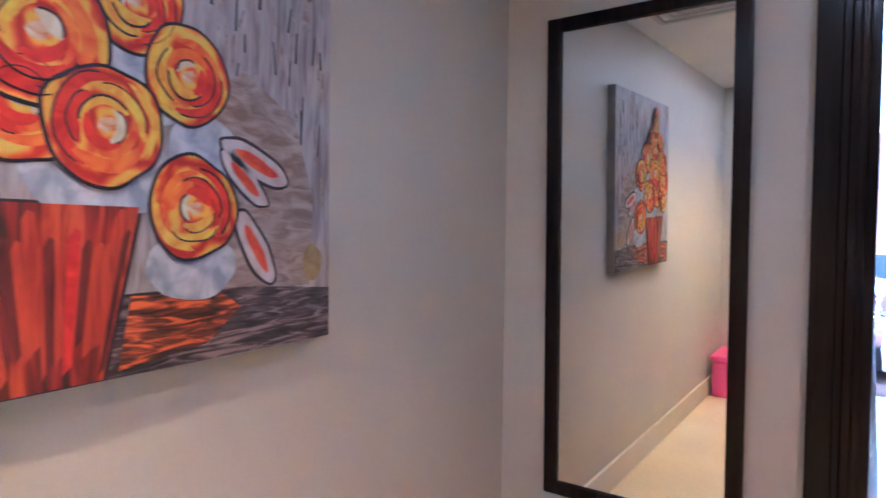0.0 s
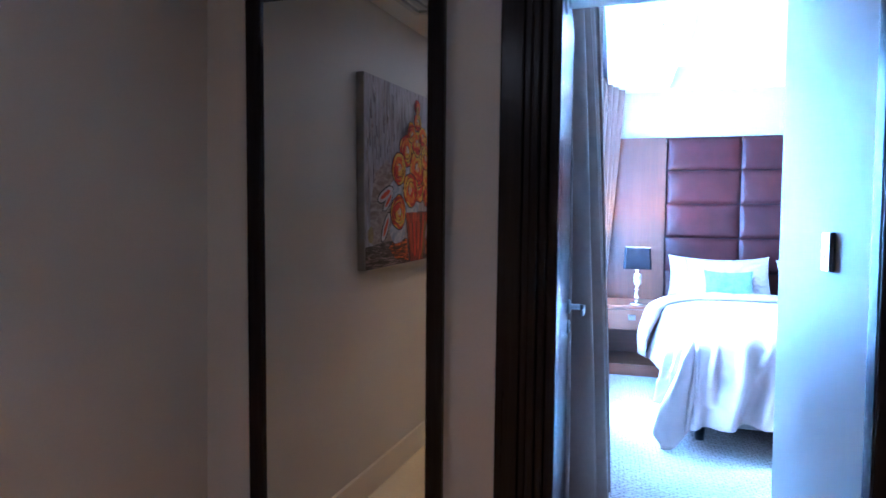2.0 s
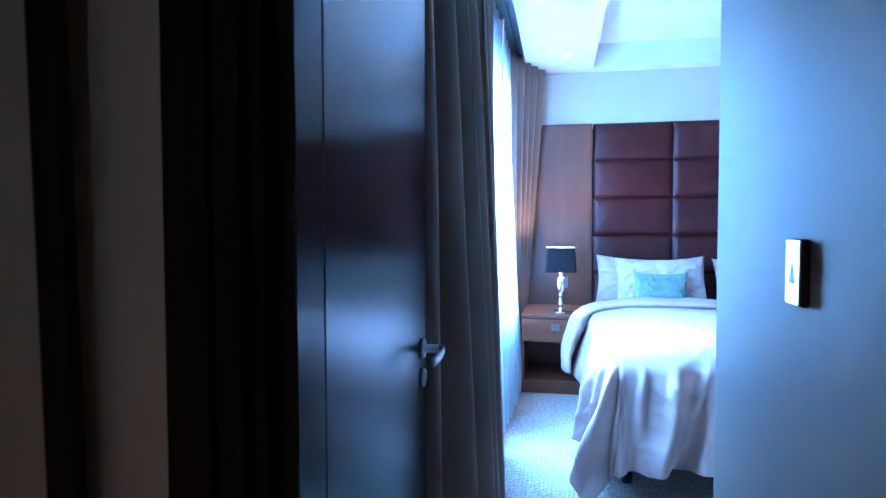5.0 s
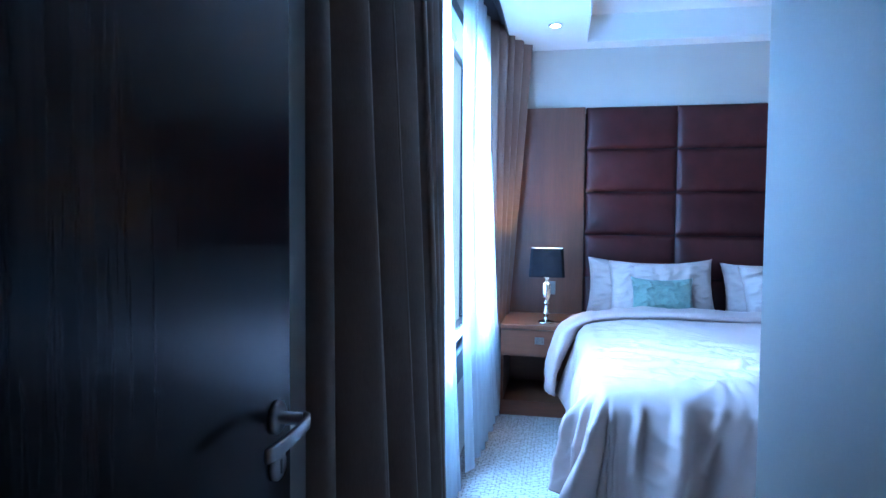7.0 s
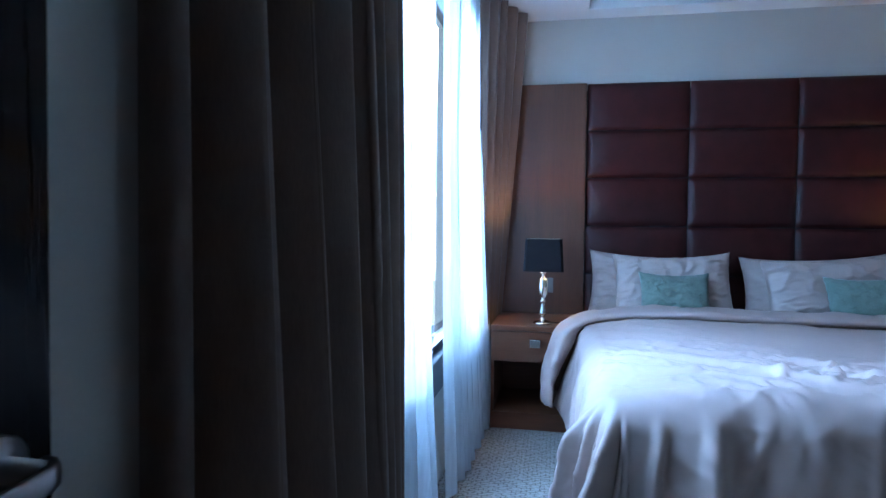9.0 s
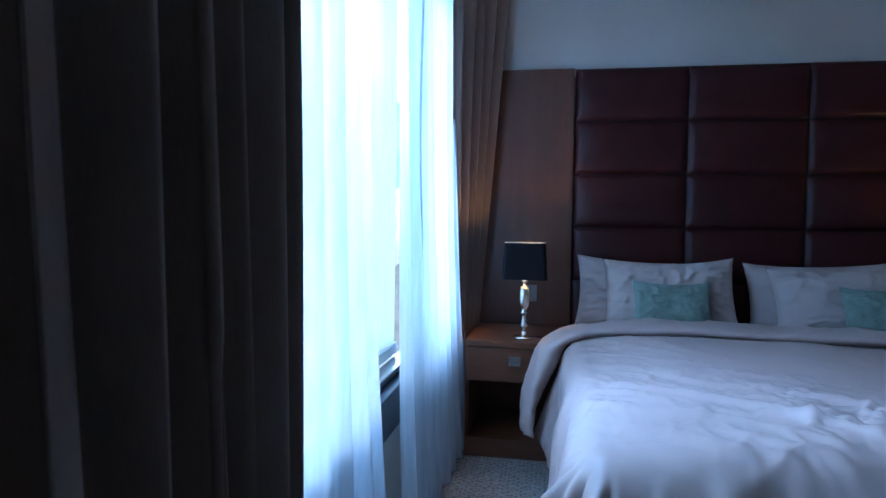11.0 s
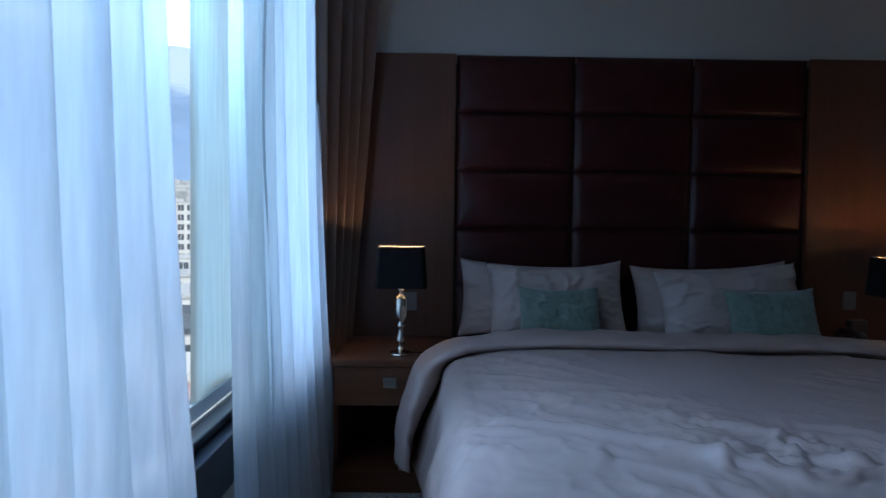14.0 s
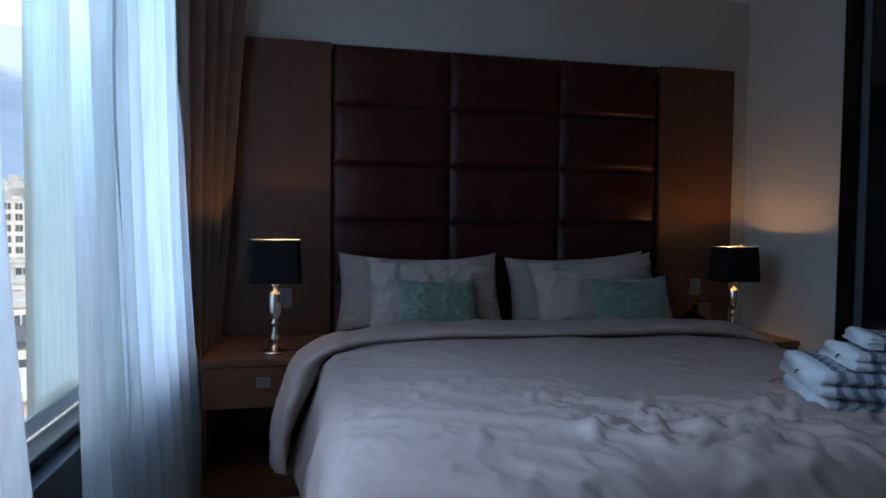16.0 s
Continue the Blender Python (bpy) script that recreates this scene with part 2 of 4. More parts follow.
def tube(bm, points, radius, sides=10):
    rings = []
    pts = [Vector(p) for p in points]
    for i, p in enumerate(pts):
        d = (pts[min(i + 1, len(pts) - 1)] - pts[max(i - 1, 0)]).normalized()
        a = d.orthogonal().normalized() if not rings else (prev - d * prev.dot(d)).normalized()
        prev = a
        b = d.cross(a)
        rings.append([bm.verts.new(p + radius * (math.cos(2 * math.pi * k / sides) * a + math.sin(2 * math.pi * k / sides) * b)) for k in range(sides)])
    for r, s in zip(rings, rings[1:]):
        for k in range(sides):
            bm.faces.new((r[k], r[(k + 1) % sides], s[(k + 1) % sides], s[k]))
    bm.faces.new(rings[0][::-1]), bm.faces.new(rings[-1])
    return bm


def fuzz(x, y, z=0.0, f=1.0):
    return noise.noise((x * f, y * f, z * f))


# ---- the structure ----
CEILING_Z = 2.60
WY0, WY1 = -4.552, -4.42          # the wall between corridor and bedroom
XW = -0.71                        # inner face of the window wall
XR = 2.55                         # far side wall of the bedroom
structure("floor_bedroom", boxes((-0.95, 2.75, -4.50, 0.25, -0.12, 0.0)), CARPET, "pale grey carpet with short dark dashes", "carpet")
structure("floor_corridor", boxes((-1.85, 0.85, -7.95, -4.50, -0.12, -0.002)), CREAM, "glossy cream tiled corridor floor", "floor")
structure("wall_headboard", boxes((-0.95, 2.75, 0.05, 0.25, 0, 2.9)), WALL, "plain cream painted wall behind the bed", "wall")
structure("wall_right", boxes((XR, XR + 0.2, -0.66, 0.05, 0, 2.9), (XR, XR + 0.2, -3.85, -2.1, 0, 2.9), (XR, XR + 0.2, -2.1, -0.66, 2.55, 2.9), (XR + 0.17, XR + 0.2, -2.1, -0.66, 0, 2.55)), WALL, "cream wall with a dark wardrobe opening", "wall")
structure("wall_window", boxes((XW - 0.22, XW, -3.15, -0.45, 0, 0.45), (XW - 0.22, XW, -3.15, -0.45, 2.42, 2.9),
                               (XW - 0.22, XW, -4.42, -3.15, 0, 2.9), (XW - 0.22, XW, -0.45, 0.05, 0, 2.9)), WALL, "cream wall pierced by a wide window", "wall")
structure("wall_passage", boxes((0.125, 0.30, -4.49, -3.616, 0, 2.9), (0.30, XR, -3.85, -3.616, 0, 2.9), bevel=0.006), WALL, "cream side wall of the short entrance passage", "wall")
structure("wall_door", boxes((-1.85, -0.715, WY0, WY1, 0, 2.9), (0.118, 0.85, WY0, -4.49, 0, 2.9), (-0.715, 0.118, WY0, WY1 - 0.01, 2.14, 2.9)), WALL, "painted wall around the bedroom door", "wall")
structure("wall_corridor_left", boxes((-1.85, -1.636, -7.95, WY0, 0, 2.7)), WALL, "painted corridor wall with a hanging painting", "wall")
structure("wall_corridor_right", boxes((0.62, 0.85, -7.95, WY0, 0, 2.7)), WALL, "plain painted corridor wall", "wall")
structure("wall_corridor_end", boxes((-1.636, 0.62, -7.95, -7.75, 0, 2.7)), WALL, "plain painted end wall of the corridor", "wall")
structure("ceiling_corridor", boxes((-1.85, 0.85, -7.95, WY0, COR_Z, COR_Z + 0.1)), CEIL, "white corridor ceiling", "ceiling")
structure("ceiling_passage", boxes((XW, 0.125, WY1, -3.62, 2.16, 2.60)), CEIL, "low white ceiling over the entrance passage", "ceiling")
# bedroom ceiling: a flat border round a raised tray
TX0, TX1, TY0, TY1 = -0.015, 2.25, -3.2, -0.155
structure("ceiling_bedroom", boxes((-0.55, TX0, WY1, 0.05, CEILING_Z, 2.66), (TX1, XR, WY1, 0.05, CEILING_Z, 2.66), (TX0, TX1, TY1, 0.05, CEILING_Z, 2.66),
                                   (TX0, TX1, WY1, TY0, CEILING_Z, 2.66), (-0.95, 2.75, WY1, 0.25, 2.78, 2.9), (-0.95, -0.71, WY1, 0.25, 2.60, 2.78),
                                   (TX0 - 0.012, TX0 + 0.004, TY0, TY1, CEILING_Z - 0.012, 2.78), (TX0, TX1, TY1 - 0.004, TY1 + 0.012, CEILING_Z - 0.012, 2.78)), CEIL, "white ceiling with a raised tray", "ceiling")
structure("baseboard", boxes((-1.636, -1.620, -7.75, WY0, 0, 0.13), (-1.620, 0.62, -7.75, -7.734, 0, 0.13), bevel=0.004), SKIRT, "cream skirting board along the corridor", "skirting")
structure("curtain_track", boxes((-0.70, -0.55, -3.5, 0.03, 2.66, 2.675), (-0.556, -0.548, -4.4, 0.05, 2.585, 2.66), (-0.64, -0.60, -3.5, -0.1, 2.64, 2.66)), ALU, "dark curtain track in a ceiling slot", "curtain track")

# door lining with stepped mouldings
frame_door = thing("door_frame", (0, -4.6, 0), "dark stained oak door frame with stepped mouldings", "door frame", kind="structure")
for nm, rows in (("casing", ((-0.740, -0.682, -0.025, 0.16, 0, 2.20),)),
                 ("moulding", ((-0.682, -0.663, -0.013, 0.16, 0, 2.19),)), ("moulding", ((-0.663, -0.643, -0.021, 0.16, 0, 2.18),)),
                 ("moulding", ((-0.643, -0.624, 0.004, 0.16, 0, 2.165),)), ("jamb", ((-0.624, -0.597, 0.035, 0.13, 0, 2.14),)),
                 ("jamb", ((0.080, 0.20, -0.018, 0.022, 0, 2.14),)), ("jamb", ((0.095, 0.19, 0.022, 0.062, 0, 2.14),)), ("jamb", ((0.108, 0.18, 0.062, 0.112, 0, 2.14),)),
                 ("casing", ((0.082, 0.23, -0.028, -0.018, 0, 2.20),)),
                 ("lintel", ((-0.597, 0.080, -0.010, 0.13, 2.06, 2.14),)), ("casing", ((-0.682, 0.23, -0.026, -0.010, 2.10, 2.2),))):
    part(nm, boxes(*rows, bevel=0.004), DARK, frame_door)

# ---- the bedroom door, open against the window wall ----


def build_door():
    d = thing("door_1", (-0.605, -4.45, 0.0), "open dark stained oak door with a steel lever handle", "door", turn=1.8)
    part("leaf", boxes((-0.042, 0.0, 0.0, 0.775, 0.012, 2.05), bevel=0.003), DARK, d)
    hy, hz = 0.717, 0.985
    bm = bmesh.new()
    lathe(bm, [(0.027, 0), (0.027, 0.006), (0.023, 0.009), (0.011, 0.010), (0.010, 0.045)], steps=24)
    bmesh.ops.transform(bm, matrix=pose(0.0, hy, hz, 0, 90, 0), verts=bm.verts)
    h = part("handle", bm, DOORMETAL, d, "brushed steel lever handle", smooth=True)
    # flat lever: out from the neck, round a bend and back towards the hinges
    bm = bmesh.new()
    spine = [(0.036, 0.010, 0.0), (0.046, 0.008, 0.0), (0.054, 0.001, 0.0), (0.059, -0.012, 0.0), (0.061, -0.040, -0.001), (0.061, -0.080, -0.002), (0.060, -0.115, -0.003), (0.057, -0.138, -0.004), (0.054, -0.148, -0.004)]
    rings = []
    for i, (x, y, z) in enumerate(spine):
        a, b = spine[max(0, i - 1)], spine[min(len(spine) - 1, i + 1)]
        go = Vector((b[0] - a[0], b[1] - a[1], 0)).normalized()
        side = Vector((go.y, -go.x, 0))
        tall, thin = (0.010 if i < 3 else 0.0105), 0.0045
        ring = []
        for k in range(12):
            q = 2 * math.pi * k / 12
            cx, cz = math.copysign(abs(math.cos(q)) ** 0.45, math.cos(q)), math.copysign(abs(math.sin(q)) ** 0.45, math.sin(q))
            ring.append(bm.verts.new(Vector((x, hy + y, hz + z)) + side * thin * cx + Vector((0, 0, tall * cz))))
        rings.append(ring)
    for r0, r1 in zip(rings, rings[1:]):
        for k in range(12):
            bm.faces.new((r0[k], r0[(k + 1) % 12], r1[(k + 1) % 12], r1[k]))
    bm.faces.new(rings[0][::-1]), bm.faces.new(rings[-1])
    bmesh.ops.recalc_face_normals(bm, faces=bm.faces)
    part("lever", bm, DOORMETAL, h, smooth=True)
    bm = bmesh.new()
    lathe(bm, [(0.025, 0), (0.025, 0.006), (0.021, 0.009)], steps=24)
    bmesh.ops.transform(bm, matrix=pose(0.0, hy, hz - 0.078, 0, 90, 0), verts=bm.verts)
    plate = part("keyhole_plate", bm, DOORMETAL, d, smooth=True)
    part("keyhole", boxes((0.0088, 0.0096, hy - 0.003, hy + 0.003, hz - 0.092, hz - 0.068), bevel=0.001), BLACK, plate)
    part("lock_plate", boxes((-0.031, -0.011, 0.7745, 0.7765, 0.82, 1.05)), DOORMETAL, d)
    for z in (0.25, 1.85):
        bm = bmesh.new()
        lathe(bm, [(0.008, 0), (0.008, 0.1)], (0.004, -0.004, z), 12)
        part("hinge", bm, DOORMETAL, d, smooth=True)


build_door()

# ---- window ----
win = thing("window_1", (XW, -1.8, 0.45), "wide dark framed window over the city", "window", kind="structure")
part("bottom_rail", boxes((-0.15, 0.018, -1.35, 1.35, 0.0, 0.155), bevel=0.006), ALU, win)
part("bottom_lip", boxes((-0.15, -0.03, -1.35, 1.35, 0.158, 0.185), bevel=0.004), ALU, win)
part("silver_bead", boxes((-0.09, -0.022, -1.35, 1.35, 0.187, 0.194)), CHROME, win)
part("top_rail", boxes((-0.15, 0.0, -1.35, 1.35, 1.90, 1.97), bevel=0.004), ALU, win)
for y0, y1 in ((-1.35, -1.28), (1.28, 1.35)):
    part("side_rail", boxes((-0.15, 0.0, y0, y1, 0.19, 1.90), bevel=0.004), ALU, win)
pane = part("pane", boxes((-0.135, -0.129, -1.28, 1.28, 0.19, 1.90)), GLASS, win, "clear window glass")
pane.visible_shadow = False

blind = thing("roller_blind", (-0.80, -1.57, 0.0), "grey-green roller blind pulled down over the window", "blind")
bm = bmesh.new()
grid(bm, 40, 30, lambda u, v: (0.004 * math.sin(9 * u) + 0.004 * fuzz(u * 4, v, 3), u * 0.41, 0.70 + v * 1.66))
part("cloth", bm, BLIND, blind, smooth=True)
part("bottom_bar", boxes((-0.010, 0.010, -0.06, 0.42, 0.655, 0.70), bevel=0.004), SILLBAR, blind, "pale bottom bar")
bm = bmesh.new()
tube(bm, [(0, 0, 2.36), (0, 0.41, 2.36)], 0.025, 14)
part("roller", bm, SILLBAR, blind, smooth=True)

# ---- curtains ----


def drape(p0, p1, z0, z1, folds, amp, seed, nv=46, bottom=None, flare=1.0, wander=0.35, gather=1.0, bend=2.4, bulge=0.0):
    """A hanging cloth from p0 to p1 in plan; bottom: plan ends at the hem; amp: depth of the folds."""
    q0, q1 = bottom or (p0, p1)
    bm = bmesh.new()

    def place(u, v):
        k = 1 - v                      # 1 at the hem
        e = k ** bend if bottom else 0
        a = Vector(p0).lerp(Vector(q0), e)
        b = Vector(p1).lerp(Vector(q1), e)
        side = (b - a).normalized()
        out = Vector((side.y, -side.x))
        w = u + 0.03 * wander * fuzz(u * 6, seed, 0.6 * v) * 3
        ph = 2 * math.pi * folds * w + 1.6 * fuzz(u * 3.1, seed * 7.1) + 0.5 * fuzz(u * 5, seed, v * 2.2)
        depth = amp * (0.55 + 0.45 * abs(fuzz(u * 5.3, seed * 3.3, 1.0)) * 2) * (gather + (flare - gather) * k)
        depth *= min(1.0, 0.2 + 7 * u)
        s = math.sin(ph)
        off = depth * (s + 0.28 * math.sin(2 * ph + 1.1) + 0.25 * fuzz(u * 22, seed, v * 1.5))
        off += bulge * k ** 0.7 * math.sin(math.pi * u ** 0.6)
        pt = a.lerp(b, u) + out * off + side * (0.25 * depth * math.sin(2 * ph))
        return (pt.x, pt.y, z0 + (z1 - z0) * v)

    return grid(bm, int(folds * 16), nv, place)


def curtain(name, label, mat, spec, hem=True, thick=0.0):
    c = thing(name, (0, 0, 0), label, "curtain")
    ob = part("cloth", drape(**spec), mat, c, smooth=True)
    if thick:
        m = ob.modifiers.new("thickness", "SOLIDIFY")
        m.thickness = thick
    return c


curtain("curtain", "heavy taupe curtain drawn aside beside the door", CURTAIN,
        dict(p0=(-0.690, -3.49), p1=(-0.565, -2.780), z0=0.015, z1=2.64, folds=7.3, amp=0.040, seed=1.7, flare=1.25, gather=0.9, wander=0.8, bend=1.15, bulge=0.15,
             bottom=((-0.690, -3.49), (-0.550, -2.80))), thick=0.003)
curtain("curtain", "heavy taupe curtain gathered beside the nightstand", CURTAIN,
        dict(p0=(-0.645, -0.60), p1=(-0.425, -0.11), z0=0.015, z1=2.64, folds=4.2, amp=0.036, seed=4.2, wander=0.6, bend=1.1, gather=1.1, flare=0.7,
             bottom=((-0.635, -0.46), (-0.605, -0.13))), thick=0.003)
curtain("sheer_curtain", "thin white sheer curtain hanging to the floor", SHEER,
        dict(p0=(-0.668, -2.80), p1=(-0.660, -2.07), z0=0.012, z1=2.64, folds=6.3, amp=0.022, seed=2.9, flare=1.8, wander=0.9,
             bottom=((-0.66, -2.80), (-0.645, -1.80))))
curtain("sheer_curtain", "thin white sheer curtain with flaring hem", SHEER,
        dict(p0=(-0.664, -1.66), p1=(-0.655, -0.40), z0=0.012, z1=2.64, folds=8, amp=0.016, seed=6.4, flare=2.6, wander=0.8,
             bottom=((-0.625, -1.64), (-0.565, -0.36))))

hem = [o for o in scene.objects if o.name.startswith("sheer_curtain") and o.parent is None][-1]
bm = bmesh.new()
grid(bm, 3, 90, lambda u, v: (-0.632 + 0.006 * math.sin(7 * v) - 0.012 * u, -1.365 + 0.022 * math.sin(6.5 * v + 0.6) + 0.012 * fuzz(v * 6, 1.0, 2) + u * (0.010 + 0.055 * max(0.0, math.sin(5.2 * v + 0.4))), 0.03 + 2.6 * v))
part("hem", bm, SHEER, hem, "turned hem of the sheer", smooth=True)

# ---- headboard ----
hb = thing("headboard", (0, 0.05, 0), "tall headboard of padded burgundy leather between walnut panels", "headboard")
part("backing", boxes((-0.55, 2.42, -0.012, -0.001, 0.0, 2.12)), BLACK, hb)


def padded(w, h, depth=0.045, n=18):
    """One padded leather square, soft at the rim."""
    bm = bmesh.new()

    def place(u, v):
        a, b = 2 * u - 1, 2 * v - 1
        a, b = math.copysign(abs(a) ** 0.72, a), math.copysign(abs(b) ** 0.72, b)
        ra, rb = (1 - abs(a) ** 6), (1 - abs(b) ** 6)
        edge = max(0.0, ra * rb) ** 0.45
        puff = edge * (0.62 + 0.38 * (1 - a * a) * (1 - b * b))
        crease = 0.0025 * fuzz(a * 5 + w, b * 3, h) * edge
        return (a * w / 2, -0.006 - depth * puff + crease, b * h / 2)

    return grid(bm, n + 6, n, place)


COLS = [(0.0, 0.65), (0.65, 1.30), (1.30, 1.925)]
ROWS = [2.165, 1.852, 1.535, 1.215, 0.895, 0.575]
for x0, x1 in COLS:
    for zt, zb in zip(ROWS, ROWS[1:]):
        ob = part("pad", padded(x1 - x0 - 0.003, zt - zb - 0.003), LEATHER, hb, smooth=True)
        ob.location = ((x0 + x1) / 2, -0.005, (zt + zb) / 2)
part("side_panel", boxes((-0.56, -0.006, -0.042, -0.013, 0.0, 2.163), bevel=0.002), PANEL, hb, "walnut veneer side panel")
part("side_panel", boxes((1.931, 2.425, -0.042, -0.013, 0.0, 2.163), bevel=0.002), PANEL, hb, "walnut veneer side panel")
# wall sockets on the panels
for x, z in ((-0.24, 0.81), (2.186, 0.845)):
    s = thing("wall_socket", (x, 0.008, z), "small grey wall socket on the walnut panel", "socket", "sockets by the bed")
    part("plate", boxes((-0.035, 0.035, -0.010, 0.0, -0.05, 0.05), bevel=0.004), PLATE, s)
    for dz in (-0.022, 0.022):
        part("rocker", boxes((-0.022, 0.022, -0.014, -0.010, dz - 0.016, dz + 0.016), bevel=0.002), PLATE, s)

# ---- nightstands, lamps, phone ----


def nightstand(x0, x1, front, knob_x, lower=0.0):
    n = thing("nightstand", ((x0 + x1) / 2, front, 0), "reddish wood nightstand with one drawer over an open niche", "nightstand", "nightstands")
    w, depth = (x1 - x0) / 2, -front - 0.01
    part("top", boxes((-w, w, -0.012, depth, 0.588, 0.618), bevel=0.003), STAND, n)
    part("drawer_front", boxes((-w + 0.002, w - 0.002, 0.0, 0.02, 0.405, 0.583), bevel=0.002), STAND, n)
    part("drawer_box", boxes((-w + 0.02, w - 0.02, 0.02, depth - 0.02, 0.41, 0.575)), STAND, n)
    for a, b in ((-w, -w + 0.018), (w - 0.018, w)):
        part("side", boxes((a, b, 0.022, depth, 0.0, 0.587), bevel=0.001), STAND, n)
    part("back", boxes((-w + 0.018, w - 0.018, depth - 0.015, depth, 0.10, 0.587)), STAND, n)
    part("shelf", boxes((-w + 0.018, w - 0.018, 0.02, depth, 0.075, 0.10), bevel=0.001), STAND, n)
    part("plinth", boxes((-w, w, 0.005, 0.022, 0.0, 0.10), bevel=0.002), STAND, n)
    k = knob_x - (x0 + x1) / 2
    part("drawer_pull", boxes((k - 0.031, k + 0.031, -0.018, 0.0, 0.492, 0.541), bevel=0.004), CHROME, n, "square brushed steel pull")
    n.scale.z = 1 - lower / 0.618
    return n


nightstand(-0.56, -0.035, -0.585, -0.300)
nightstand(1.99, 2.52, -0.45, 2.25, 0.03)


def table_lamp(x, y, z, label):
    t = thing("table_lamp", (x, y, z), label, "lamp", "bedside lamps")
    bm = bmesh.new()
    lathe(bm, [(0.0, 0), (0.056, 0), (0.058, 0.006), (0.05, 0.012), (0.022, 0.020), (0.012, 0.032), (0.012, 0.045), (0.018, 0.052), (0.021, 0.066),
               (0.017, 0.085), (0.012, 0.11), (0.011, 0.125), (0.019, 0.133), (0.019, 0.141), (0.012, 0.147), (0.014, 0.160), (0.026, 0.178), (0.030, 0.205),
               (0.030, 0.262), (0.024, 0.275), (0.011, 0.282), (0.011, 0.30), (0.018, 0.305), (0.018, 0.312), (0.007, 0.316), (0.007, 0.35)][1:])
    part("stem", bm, SILVER, t, "turned silver stem on a round foot", smooth=True)
    bm = bmesh.new()
    w0, d0, w1, d1, z0, z1 = 0.120, 0.080, 0.108, 0.072, 0.318, 0.512

    def rim(w, d, h, steps=9, r=0.022):
        ring = []
        for cx, cy, a0 in ((w - r, d - r, 0), (-w + r, d - r, 90), (-w + r, -d + r, 180), (w - r, -d + r, 270)):
            for i in range(steps):
                a = radians(a0 + 90 * i / (steps - 1))
                ring.append((cx + r * math.cos(a), cy + r * math.sin(a), h))
        return ring

    def wall_of(rings):
        b2 = bmesh.new()
        vs = [[b2.verts.new(p) for p in ring] for ring in rings]
        for a, b in zip(vs, vs[1:]):
            for i in range(len(a)):
                b2.faces.new((a[i], a[(i + 1) % len(a)], b[(i + 1) % len(a)], b[i]))
        return b2

    bm.free()
    shade = part("shade", wall_of([rim(w0, d0, z0), rim(w1, d1, z1), rim(w1 - 0.002, d1 - 0.002, z1)]), SHADE, t, "black rectangular cloth shade", smooth=False)
    part("lining", wall_of([rim(w1 - 0.0025, d1 - 0.0025, z1 - 0.001), rim(w0 - 0.003, d0 - 0.003, z0)]), LINING, shade, "pale lit lining")
    bm = bmesh.new()
    lathe(bm, [(0.008, 0.385), (0.016, 0.395), (0.020, 0.412), (0.017, 0.430), (0.006, 0.438)], steps=16)
    part("bulb", bm, LAMPGLOW, t, smooth=True)
    # added cup inside the shade that keeps the bulb's light off the stem
    bm = bmesh.new()
    lathe(bm, [(0.010, 0.318), (0.030, 0.330), (0.034, 0.345), (0.034, 0.352), (0.012, 0.362), (0.012, 0.386)], steps=24)
    part("stem_light_shield", bm, BLACK, t, "black cup added under the bulb to shade the stem", smooth=True)
    bm = bmesh.new()
    tube(bm, [(0.05, 0.01, 0.006), (0.09, 0.02, 0.004), (0.13, 0.05, 0.004), (0.16, 0.10, 0.004)], 0.003, 6)
    part("cord", bm, BLACK, t)
    return t


table_lamp(-0.262, -0.462, 0.618, "silver table lamp with a black shade, switched on")
table_lamp(2.22, -0.30, 0.588, "silver table lamp with a black shade, glowing on the wall")

ph = thing("telephone", (2.075, -0.25, 0.588), "black desk telephone on the nightstand", "telephone", turn=14)
part("base", boxes((-0.09, 0.09, -0.10, 0.09, 0.0, 0.060), bevel=0.012), BLACK, ph)
part("display", boxes((-0.02, 0.085, 0.03, 0.070, 0.045, 0.180), bevel=0.006), BLACK, ph)
bm = bmesh.new()
tube(bm, [(-0.055, -0.085, 0.085), (-0.055, -0.05, 0.118), (-0.055, 0.0, 0.130), (-0.055, 0.05, 0.128), (-0.055, 0.085, 0.105)], 0.020, 12)
part("handset", bm, BLACK, ph, smooth=True)

# ---- bed ----
BX0, BX1, BY0, BY1 = 0.0, 1.94, -2.20, -0.045
bed = thing("bed", (0.97, -1.1, 0), "king size bed base with mattress on short black legs", "bed")
part("base", boxes((BX0 - 0.97, BX1 - 0.97, BY0 + 1.1, BY1 + 1.1, 0.105, 0.32), bevel=0.015), BASE, bed, "grey-beige cloth bed base")
part("mattress", boxes((BX0 - 0.97, BX1 - 0.97, BY0 + 1.1, BY1 + 1.1, 0.322, 0.628), bevel=0.05), SHEET, bed, "white mattress with fitted sheet")
for lx in (0.07, 1.87):
    for ly in (-2.13, -0.15):
        bm = bmesh.new()
        lathe(bm, [(0.026, 0), (0.034, 0.10), (0.034, 0.106)], (lx - 0.97, ly + 1.1, 0), 16)
        part("leg", bm, BLACK, bed, smooth=True)


def crease(x, y, f, seed, power=5):
    return max(0.0, 1 - abs(2.2 * noise.noise((x * f, y * f, seed)))) ** power


def swell(n, width=0.16):
    """A rounded crest where a noise crosses zero."""
    return math.exp(-(n / width) ** 2)


